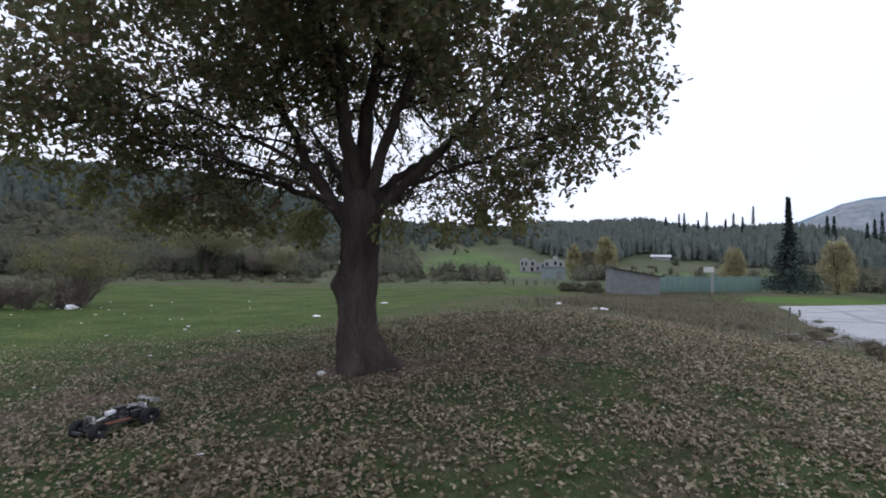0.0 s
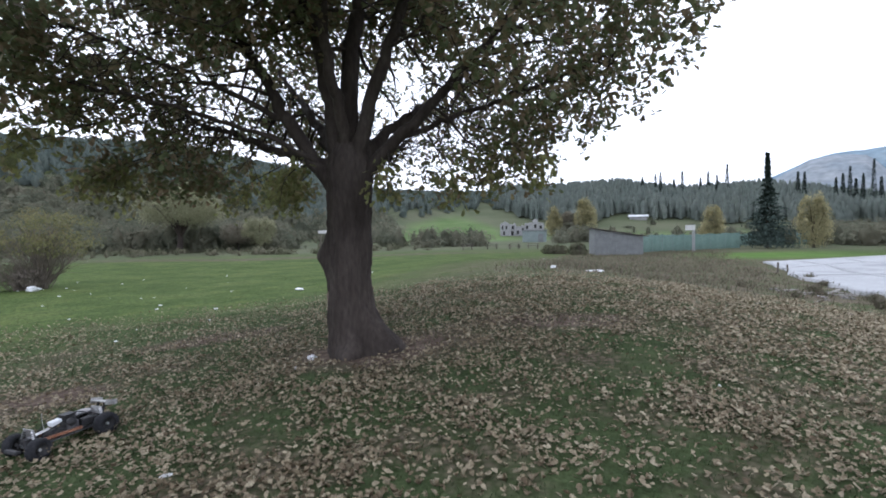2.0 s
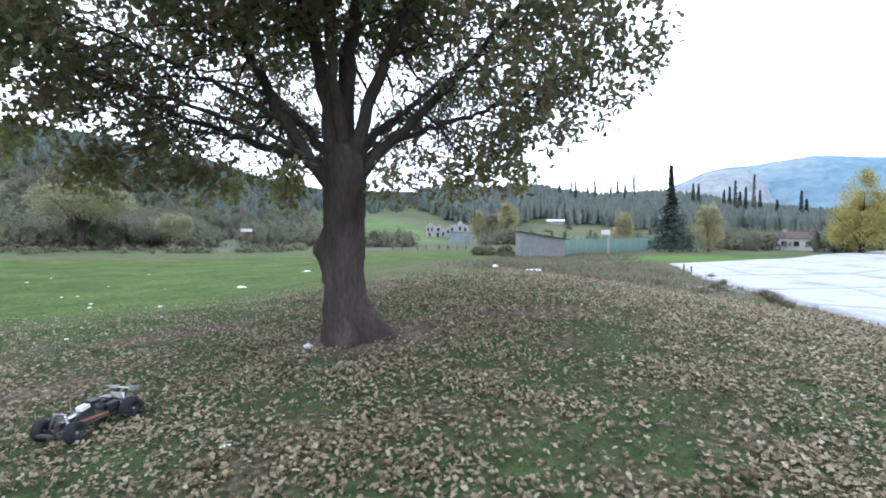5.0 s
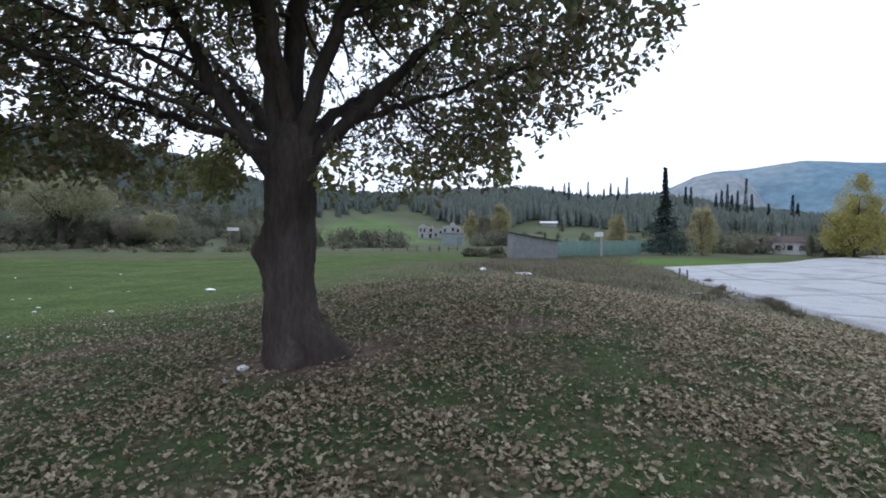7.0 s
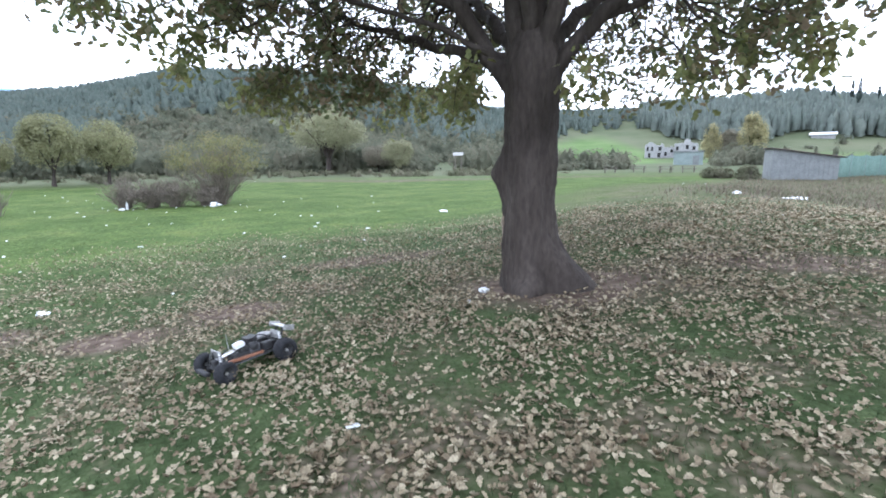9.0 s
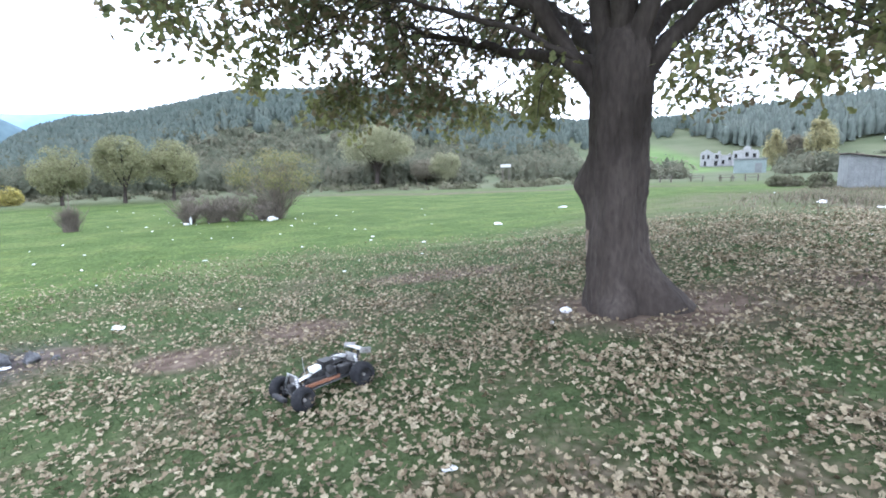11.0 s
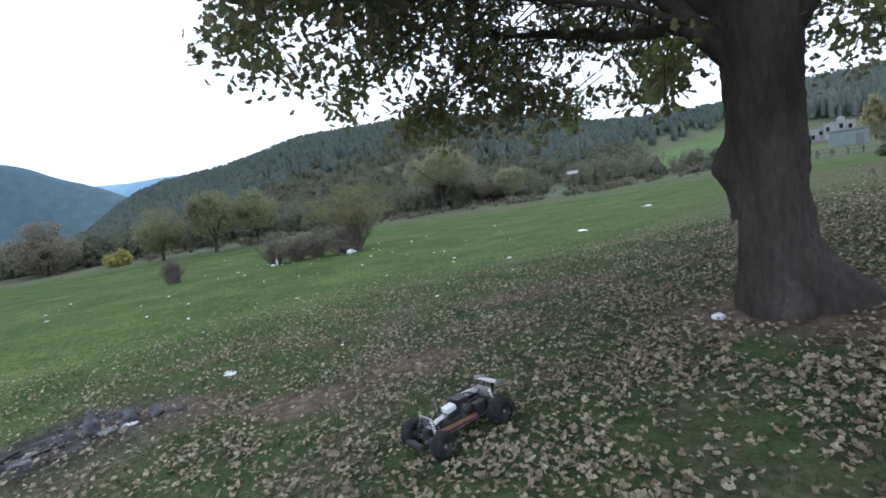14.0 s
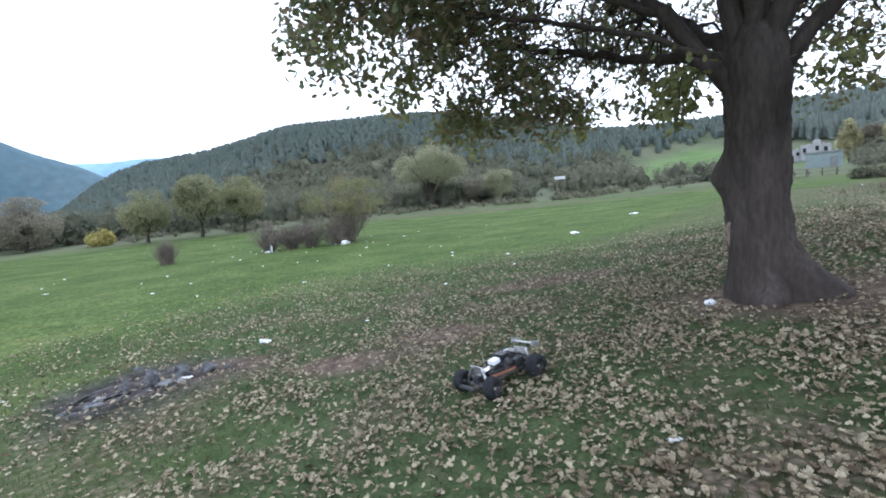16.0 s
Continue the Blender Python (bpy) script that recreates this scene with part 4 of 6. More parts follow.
    part("radio_tray", box(0.16, 0.10, 0.055, (0.075, 0.02, zc + 0.05), 0.01), M_DARK_PLASTIC, car)
    part("receiver_box", box(0.085, 0.08, 0.04, (0.06, 0.01, zc + 0.135), 0.006, (0, 6, 0)), M_WHITE_PLASTIC, car, "white plastic receiver box")
    part("box_bracket", bar((0.06, 0.01, zc + 0.07), (0.06, 0.01, zc + 0.12), 0.014), M_DARK_PLASTIC, car)
    engine = part("engine", box(0.11, 0.10, 0.09, (-0.06, 0.0, zc + 0.06), 0.014), M_GREY_METAL, car, "grey finned petrol engine")
    for i_ in range(6):
        part("cooling_fin", box(0.10, 0.12, 0.005, (-0.05, -0.005, zc + 0.112 + 0.012 * i_), 0.002), M_DARK_PLASTIC, engine)
    v, f = lathe([(-0.02, 0.0), (-0.02, 0.058), (0.0, 0.062), (0.022, 0.052), (0.03, 0.0)], 28, (-0.08, -0.085, zc + 0.075))
    mesh_np("starter_cover", v, f, M_DARK_PLASTIC, engine)
    v, f = lathe([(-0.03, 0.0), (-0.03, 0.03), (0.03, 0.035), (0.035, 0.0)], 20, (-0.02, 0.11, zc + 0.12))
    mesh_np("air_filter", v, f, M_DARK_PLASTIC, engine)
    part("fuel_tank", box(0.10, 0.07, 0.08, (-0.17, 0.05, zc + 0.06), 0.018), M_DARK_PLASTIC, car)
    v, f = tube(smooth_path([(-0.06, -0.09, zc + 0.1), (-0.14, -0.12, zc + 0.11), (-0.25, -0.09, zc + 0.12), (-0.34, -0.05, zc + 0.11)], 16), [0.014, 0.016, 0.02, 0.024, 0.027, 0.028, 0.028, 0.028, 0.028, 0.027, 0.025, 0.022, 0.018, 0.014, 0.011, 0.01], 14)
    mesh_np("exhaust_pipe", v, f, M_ALLOY, car, smooth=True)
    for s in (-1, 1):
        part("wing_mount", box(0.02, 0.01, 0.12, (-0.33, s * 0.05, zc + 0.12), 0.003, (0, -20, 0)), M_DARK_PLASTIC, car)
    part("rear_wing", box(0.10, 0.25, 0.008, (-0.37, 0, zc + 0.175), 0.003, (0, -16, 0)), M_ALLOY, car, "flat silvery rear wing plate")
    for s in (-1, 1):
        part("wing_end_plate", box(0.11, 0.006, 0.05, (-0.37, s * 0.127, zc + 0.175), 0.002, (0, -16, 0)), M_ALLOY, car)
    part("rear_bumper", box(0.03, 0.24, 0.03, (-0.385, 0, zc + 0.02), 0.01), M_DARK_PLASTIC, car)
    v, f = tube(smooth_path([(0.21, 0.05, zc), (0.17, 0.075, zc + 0.1), (0.0, 0.08, zc + 0.14), (-0.18, 0.08, zc + 0.15), (-0.28, 0.06, zc + 0.08)], 18), [0.006] * 18, 8)
    mesh_np("cage_bar", v, f, M_DARK_PLASTIC, car, smooth=True)
    v, f = tube(smooth_path([(0.21, -0.05, zc), (0.17, -0.075, zc + 0.1), (0.0, -0.08, zc + 0.14), (-0.18, -0.08, zc + 0.15), (-0.28, -0.06, zc + 0.08)], 18), [0.006] * 18, 8)
    mesh_np("cage_bar", v, f, M_DARK_PLASTIC, car, smooth=True)
    v, f = tube(smooth_path([(0.12, -0.05, zc + 0.06), (0.13, -0.055, zc + 0.2), (0.125, -0.05, zc + 0.24)], 8), [0.003] * 8, 6)
    mesh_np("aerial_tube", v, f, M_ALLOY, car)
    x, y, turn = -3.86, 4.8, -112.0
    nx, ny = (ground_z(x + 0.2, y) - ground_z(x - 0.2, y)) / 0.4, (ground_z(x, y + 0.2) - ground_z(x, y - 0.2)) / 0.4
    up = Vector((-nx, -ny, 1)).normalized()
    lean = Vector((0, 0, 1)).rotation_difference(up).to_matrix().to_4x4()
    car.matrix_world = Matrix.Translation((x, y, ground_z(x, y) + 0.008)) @ lean @ pose(0, 0, 0, 0, 0, turn) @ Matrix.Scale(0.96, 4)
    tagged(car, "bare black radio-controlled buggy with orange rail and silver wing", "toy car")


toy_buggy()


# ---- litter ----
M_LITTER = material("white_litter", [(0.70, 0.71, 0.73), (0.8, 0.8, 0.8), (0.62, 0.62, 0.62)], 9, 0.6, 0.25, 40, fine=0.12, per="object")
M_LITTER_BLUE = material("blue_print", [(0.05, 0.10, 0.40), (0.08, 0.14, 0.5)], 9, 0.5, 0.1, 40)


def crumple(sx, sy, sz, seed, steps_=9):
    """A crumpled sheet or bag: a rounded, creased shape resting on the ground."""
    r = np.random.default_rng(seed)
    bm = bmesh.new()
    bmesh.ops.create_icosphere(bm, subdivisions=3, radius=0.5)
    off = Vector(r.uniform(-9, 9, 3))
    for v in bm.verts:
        n1 = noise.noise(v.co * 2.4 + off)
        n2 = noise.noise(v.co * 6.0 + off)
        k = 1 + 0.75 * n1 + 0.4 * abs(n2)
        v.co = Vector((v.co.x * k * sx, v.co.y * k * sy, max(-0.25, v.co.z * (1 + 0.6 * n2)) * sz))
    low = min(v.co.z for v in bm.verts)
    for v in bm.verts:
        v.co.z -= low
    return bm


def litter(kind, x, y, sx, sy, sz, seed, label):
    ob = part(kind, crumple(sx, sy, sz, seed), M_LITTER)
    ob.matrix_world = pose(x, y, ground_z(x, y) - 0.004, 0, 0, (seed * 67) % 360)
    tagged(ob, label, "litter", group="litter on the meadow")
    return ob


bottle_bag = litter("plastic_wrapper", -2.31, 6.85, 0.10, 0.06, 0.08, 3, "white and blue crumpled wrapper by the oak's foot")
blue = part("printed_patch", crumple(0.04, 0.035, 0.05, 5), M_LITTER_BLUE, bottle_bag, "blue printed patch")
blue.matrix_basis = pose(0.03, -0.02, 0.0)
litter("paper_scrap", -2.4, 6.47, 0.065, 0.05, 0.05, 4, "small crumpled white paper near the oak")
litter("paper_sheet", -8.15, 5.78, 0.24, 0.12, 0.022, 5, "crumpled white paper sheet on the grass")
litter("plastic_bag", -9.95, 3.08, 0.34, 0.1, 0.05, 6, "flat torn white plastic bag on the grass")
litter("plastic_bag", -20.7, 21.6, 0.7, 0.4, 0.3, 7, "heap of white plastic bags beside the bare shrub")
litter("plastic_bag", -24.0, 19.0, 0.32, 0.2, 0.14, 8, "white plastic bag at the foot of the low shrub")
litter("plastic_bag", -23.9, 19.2, 0.11, 0.09, 0.55, 13, "long white rag caught upright in the low shrub")
litter("polystyrene_piece", -6.25, 27.2, 0.62, 0.22, 0.08, 9, "long white polystyrene piece in the field")
litter("polystyrene_piece", -7.0, 18.8, 0.42, 0.25, 0.1, 10, "white polystyrene piece in the field")
litter("plastic_bag", 4.0, 18.4, 0.66, 0.24, 0.10, 11, "spread white plastic bag among dry weeds")
litter("plastic_bag", 2.55, 18.6, 0.24, 0.18, 0.12, 12, "puffed white plastic bag among dry weeds")
MORE = [(-21.4, 21.6), (-20.5, 22.0), (-20.2, 22.9), (-24.6, 18.7), (-23.5, 19.2), (-25.6, 19.9), (-22.2, 20.6), (-30.13, 21.84), (-34.02, 22.97), (-24.76, 16.16), (-25.56, 17.89), (-41.8, 26.44), (-16.72, 20.3), (-17.36, 19.42), (-40.48, 48.0), (-12.94, 18.2), (-10.24, 19.81), (-5.11, 11.8), (-7.72, 14.15), (-13.1, 24.84), (-7.11, 6.92), (5.09, 40.34), (3.65, 40.26), (1.86, 11.72), (3.79, 12.68), (-27.36, 10.35), (-29.02, 11.39), (-23.78, 8.74), (-10.5, 15.77), (-11.41, 2.91), (3.47, 7.89), (5.59, 8.22), (3.79, 12.03), (1.28, 10.7), (2.4, 3.87), (2.06, 5.44), (6.22, 10.34), (-2.44, 4.1), (-19.1, 22.13), (-6.6, 11.9), (-5.74, 2.3), (-14.76, 4.35), (-19.47, 16.19), (-7.32, 9.8), (-33.2, 23.6), (-37.9, 25.2), (-28.4, 17.7), (-26.6, 19.9), (-24.8, 5.4), (-26.2, 9.5), (-12.6, 10.8), (-22.5, 26.2), (-14.6, 18.7)]
for c, (x, y) in enumerate(MORE):
    s = float(rng.uniform(0.10, 0.20)) * (0.72 if math.hypot(x, y) > 14 else 0.4)
    litter("paper_scrap", x, y, s, s * float(rng.uniform(0.35, 0.9)), s * float(rng.uniform(0.12, 0.4)), 20 + c, "small crumpled scrap of white litter on the grass")

specks = np.random.default_rng(404)
for c in range(24):
    b, d = radians(specks.uniform(-66, -24)), specks.uniform(11, 34)
    s = float(specks.uniform(0.06, 0.13)) * (0.5 + d / 45)
    litter("paper_scrap", -1.5 + d * math.sin(b), 1.5 + d * math.cos(b), s, s * 0.6, s * 0.35, 120 + c, "small crumpled scrap of white litter on the grass")

# ---- burnt-out camp fire ----
M_STONE = material("sooty_stone", [(0.05, 0.05, 0.053), (0.11, 0.11, 0.113), (0.19, 0.187, 0.185)], 6, 0.9, 0.6, 30)
M_CHAR = material("charred_wood", [(0.012, 0.011, 0.012), (0.03, 0.027, 0.026)], 10, 0.9, 0.8, 40)
M_ASH = material("pale_ash", [(0.14, 0.14, 0.145), (0.25, 0.25, 0.25)], 7, 0.95, 0.5, 50)


def stone(x, y, sx, sy, sz, seed, mat=M_STONE, kind="stone", label="sooty grey stone at the burnt-out fire", cat="stone"):
    ob = part(kind, crumple(sx, sy, sz, seed), mat, smooth=True)
    ob.matrix_world = pose(x, y, ground_z(x, y) - 0.02, 0, 0, seed * 41 % 360)
    return tagged(ob, label, cat, group="camp fire remains")


for c, (x, y, a, b, h) in enumerate([(-8.14, 4.1, 0.30, 0.24, 0.26), (-8.1, 4.45, 0.36, 0.26, 0.2), (-7.82, 4.62, 0.26, 0.2, 0.17), (-8.3, 3.85, 0.22, 0.16, 0.12), (-7.6, 4.75, 0.15, 0.12, 0.08)]):
    stone(x, y, a * 0.55, b * 0.6, h * 1.1, 60 + c)
pebbles = np.random.default_rng(77)
for c in range(26):
    a, q = pebbles.uniform(0, 6.28), pebbles.uniform(0.2, 1.05)
    s = pebbles.uniform(0.04, 0.11)
    stone(-8.35 + 0.9 * q * math.cos(a), 4.05 + 0.95 * q * math.sin(a), s * 1.3, s, s * 0.6, 300 + c, M_ASH if c % 4 == 0 else M_STONE, "stone", "small sooty stone scattered in the ashes")
stone(-8.0, 4.2, 0.2, 0.15, 0.08, 71, M_ASH, "ash_heap", "pale heap of ash among the fire's stones", "ash")
stone(-7.9, 4.36, 0.16, 0.09, 0.06, 72, M_LITTER, "plastic_bag", "crumpled white bag lying in the ashes", "litter")
for c, (x, y, turn, length) in enumerate([(-8.1, 3.7, 70, 0.26), (-8.5, 3.5, 125, 0.22)]):
    pts = smooth_path([(-length / 2, 0, 0.03), (0, 0.03, 0.035), (length / 2, -0.01, 0.03)], 10)
    v, f = tube(pts, [0.011 + 0.003 * math.sin(i_ * 1.7) for i_ in range(10)], 9, 0.3, c)
    ob = mesh_np("charred_stick", v, f, M_CHAR)
    ob.matrix_world = pose(x, y, ground_z(x, y), 0, 0, turn)
    tagged(ob, "charred black stick in the burnt-out fire", "stick", group="camp fire remains")

# ---- plants of the middle distance ----
FLAKE = (np.array([(0, -0.35, 0), (1.0, -0.1, 0.12), (0.7, 0.5, 0.0), (-0.1, 0.3, 0.1)], np.float32), np.array([(0, 1, 2), (0, 2, 3)], np.int32))


def crown_points(n_, rx, ry, rz, seed, hollow=0.35, holes=0.12):
    """Leaf places in an uneven ellipsoid of clumps."""
    r = np.random.default_rng(seed)
    out = []
    lumps = [Vector(r.normal(0, 1, 3)).normalized() * r.uniform(0.35, 0.95) for _ in range(26)]
    while len(out) < n_:
        c = lumps[r.integers(len(lumps))]
        q = c + Vector(r.normal(0, 0.21, 3))
        if q.length > 1.03 or q.length < hollow * r.random() or noise.noise(q * 2.7 + Vector((seed, 0, 0))) < -0.35 + holes:
            continue
        out.append((q.x * rx, q.y * ry, q.z * rz))
    return np.array(out)


def scatter(name, pts, size, mat, parent, label="", seed=0):
    r = np.random.default_rng(seed)
    n_ = len(pts)
    d = pts - pts.mean(0) + np.array([0, 0, 0.25 * np.ptp(pts[:, 2])])
    out = np.arctan2(d[:, 1], d[:, 0]) + r.normal(0, 0.6, n_)
    tip = np.clip(np.arctan2(np.hypot(d[:, 0], d[:, 1]), d[:, 2]), 0, 1.7) + r.normal(0, 0.35, n_)
    return strew(name, FLAKE, pts, turned(out, tip, r.normal(0, 0.5, n_)), r.uniform(0.5, 1.2, n_) * size, mat, parent, label)


def stems(name, count, spread, high, thick, mat, parent, seed, label="", fork=2):
    """Many thin upright shoots from one foot, each with a few forks."""
    r = np.random.default_rng(seed)
    bars = []
    for _ in range(count):
        a, lean = r.uniform(0, 6.28), abs(r.normal(0, spread))
        d = Vector((math.cos(a) * lean, math.sin(a) * lean, 1)).normalized()
        p = [Vector((r.normal(0, 0.12), r.normal(0, 0.12), -0.05))]
        h = high * r.uniform(0.55, 1.0)
        for s in range(5):
            d = (d + Vector(r.normal(0, 0.09, 3))).normalized()
            p.append(p[-1] + d * h / 5)
        bars.append(tube(p, [thick * (1 - 0.85 * s / 5) for s in range(6)], 5))
        for _ in range(fork):
            i_ = r.integers(2, 5)
            e = (d + Vector(r.normal(0, 0.5, 3))).normalized()
            bars.append(tube([p[i_], p[i_] + e * h * 0.18 + Vector((0, 0, 0.03)), p[i_] + e * h * 0.32 + Vector((0, 0, 0.1))], [thick * 0.4, thick * 0.28, thick * 0.1], 4))
    v, f = gather(bars)
    return tagged(mesh_np(name, v, f, mat, parent, label), kind="stuff")


def tree(kind, x, y, high, crown, trunk_h, trunk_r, mat, n_, size, seed, label, lean=0.0, forks=5, down=0.0, point=0.0):
    """A small broadleaf tree: tapered trunk, limbs, and a crown of clumps."""
    root = empty(kind, x, y, ground_z(x, y))
    cz = high - crown[2]
    pts = smooth_path([(0, 0, -0.1), (lean * 0.4, 0.02, trunk_h * 0.6), (lean, 0, trunk_h), (lean, 0, cz + crown[2] * 0.5)], 14)
    v, f = tube(pts, [trunk_r * (1.35 - 0.35 * min(1, i_ / 2)) * (1 - 0.75 * i_ / 13) for i_ in range(14)], 9, 0.15, seed)
    mesh_np("trunk", v, f, M_BARK, root, smooth=True)
    r = np.random.default_rng(seed)
    for k_ in range(forks):
        a = 6.28 * k_ / forks + r.uniform(-0.4, 0.4)
        e = Vector((math.cos(a) * crown[0] * 0.7 + lean, math.sin(a) * crown[1] * 0.7, cz + crown[2] * r.uniform(-0.1, 0.6)))
        s = Vector((lean, 0, trunk_h * 0.9))
        v, f = tube(smooth_path([s, s.lerp(e, 0.5) + Vector((0, 0, 0.15 * high * 0.3)), e], 9), [trunk_r * 0.55 * (1 - 0.85 * i_ / 8) for i_ in range(9)], 6)
        mesh_np("limb", v, f, M_BARK, root, smooth=True)
    p = crown_points(n_, *crown, seed)
    if down:
        p[:, 2] -= down * (np.hypot(p[:, 0], p[:, 1]) / crown[0]) ** 2
    if point:
        p[:, :2] *= (1 - point * (p[:, 2:3] / crown[2] * 0.5 + 0.5))
    p += np.array([lean, 0, cz])
    scatter("crown", p, size, mat, root, seed=seed)
    return tagged(root, label, "tree")


def bush(kind, x, y, rx, ry, rz, mat, n_, size, seed, label, shoots=30):
    root = empty(kind, x, y, ground_z(x, y))
    stems("shoot_mass", shoots, 0.4 * rx / rz, rz * 1.7, 0.025, M_BROWN_TWIG, root, seed)
    p = crown_points(n_, rx, ry, rz, seed, 0.1)
    p[:, 2] = np.abs(p[:, 2] + rz * 0.75)
    scatter("foliage", p, size, mat, root, seed=seed)
    return tagged(root, label, "bush")


# tall bare shrub and low shrub in the field
shrub = empty("bare_shrub", -21.3, 22.7, ground_z(-21.3, 22.7))
stems("shoot_mass", 95, 0.62, 3.5, 0.026, M_BROWN_TWIG, shrub, 11, "many bare upright brown shoots", 5)
p = crown_points(4600, 2.8, 2.4, 1.45, 12, 0.1, 0.3)
p[:, 2] += 2.6
scatter("foliage", p, 0.085, M_SHRUB_LEAF, shrub, "thin olive-green upper leaves", 12)
tagged(shrub, "tall thin shrub of bare shoots with few olive leaves", "bush")
for c, (x, y, s) in enumerate([(-22.7, 21.0, 1.35), (-24.5, 19.6, 1.4), (-21.6, 21.9, 1.2), (-23.6, 20.4, 1.2)]):
    low = empty("low_shrub", x, y, ground_z(x, y))
    stems("shoot_mass", 110, 0.75, 1.35 * s, 0.016, M_BROWN_TWIG, low, 20 + c, "dense grey-brown bare twigs", 5)
    p = crown_points(1500, 1.0 * s, 0.9 * s, 0.5 * s, 24 + c, 0.1)
    p[:, 2] += 0.6 * s
    scatter("foliage", p, 0.06, M_BROWN_TWIG, low, "withered brown leaves", 24 + c)
    tagged(low, "low dense grey-brown shrub on the meadow", "bush", group="low shrubs")
rush = empty("rush_clump", -28.0, 15.7, ground_z(-28.0, 15.7))
stems("stalk_mass", 320, 0.30, 1.4, 0.015, M_BROWN_TWIG, rush, 31, "dense dark brown upright stalks", 1)
part("stake", bar((0.05, 0, 0), (0.1, 0.03, 1.9), 0.02, 6), M_BROWN_TWIG, rush, "thin bare stick")
tagged(rush, "round clump of dark brown rushes on the grass", "rushes")

tree("meadow_tree", -56.3, 30.0, 6.0, (2.75, 2.6, 2.5), 1.2, 0.16, M_OLIVE, 13000, 0.155, 41, "round olive-green tree at the meadow's edge", 0.2)
tree("meadow_tree", -52.7, 34.0, 6.9, (2.85, 2.7, 2.65), 1.5, 0.17, M_OLIVE, 14000, 0.155, 42, "round olive-green tree at the meadow's edge", 0.3)
tree("meadow_tree", -51.8, 38.9, 6.7, (3.0, 2.8, 2.6), 1.5, 0.18, M_OLIVE, 14000, 0.155, 43, "round olive-green tree at the meadow's edge", 0.2)
tree("willow_tree", -41.8, 65.6, 10.3, (6.0, 5.3, 3.5), 2.6, 0.42, M_WILLOW, 30000, 0.17, 44, "broad pale green willow with drooping outer twigs", 0.2, 9, 1.0)
tree("autumn_tree", -70.4, 24.2, 6.2, (4.0, 3.6, 3.0), 0.8, 0.2, M_BROWN_LEAF, 22000, 0.17, 45, "dull brown autumn tree beyond the meadow")
tree("autumn_tree", -75.7, 15.1, 7.0, (2.7, 2.6, 3.2), 0.9, 0.2, M_RUSTY, 12000, 0.14, 47, "rusty brown autumn tree at the meadow's far corner")
tree("yellow_tree", -66.4, 9.8, 6.2, (2.5, 2.4, 2.8), 0.9, 0.18, M_YELLOW, 5600, 0.17, 48, "yellow-green autumn tree at the meadow's far corner", point=0.55)
tree("field_tree", -32.3, 69.2, 5.3, (2.5, 2.3, 2.3), 1.2, 0.16, M_WILLOW, 12000, 0.14, 59, "rounded pale olive tree at the field's far edge", 0.3, 6)
tree("field_tree", -36.0, 71.0, 4.4, (2.8, 2.3, 1.9), 0.9, 0.14, M_BROWN_LEAF, 9000, 0.15, 60, "low dull brown tree at the field's far edge", -0.2, 6)
bush("yellow_bush", -62.5, 28.2, 1.6, 1.4, 1.15, M_YELLOW, 2550, 0.2, 46, "small bright yellow autumn bush")
tree("yellow_tree", 51.3, 51.1, 9.6, (4.8, 4.4, 4.8), 1.0, 0.28, M_YELLOW, 36000, 0.145, 51, "big bright yellow-green autumn tree by the yard", point=0.55)
tree("yellow_tree", 22.8, 149.4, 10.2, (3.0, 2.9, 4.6), 1.2, 0.25, M_PALE_YELLOW, 7500, 0.34, 52, "tall yellow poplar below the wood", point=0.28)
tree("yellow_tree", 31.8, 147.7, 12.6, (4.0, 3.8, 5.8), 1.2, 0.25, M_PALE_YELLOW, 10500, 0.36, 53, "tall yellow poplar below the wood", point=0.28)
tree("autumn_tree", 27.4, 150.5, 8.6, (3.4, 3.2, 4.0), 1.0, 0.22, M_BROWN_LEAF, 8000, 0.34, 56, "dull tan autumn tree between two yellow poplars", point=0.2)
bush("scrub_bush", 9.9, 50.6, 1.0, 0.9, 0.75, M_DRY_BRUSH, 2600, 0.13, 57, "dark round bush beside the shed")
bush("scrub_bush", 8.2, 54.5, 1.6, 1.2, 0.65, M_DRY_BRUSH, 3200, 0.14, 58, "low dark green-brown bush beyond the shed")
tree("yellow_tree", 35.8, 78.0, 6.1, (2.7, 2.5, 3.25), 0.4, 0.12, M_PALE_YELLOW, 8000, 0.18, 54, "small dull yellow tree by the green netting", point=0.55)
tree("yellow_tree", 38.4, 59.4, 6.7, (2.6, 2.4, 3.55), 0.4, 0.12, M_PALE_YELLOW, 9000, 0.17, 55, "dull yellow conical tree beside the spruce", point=0.5)


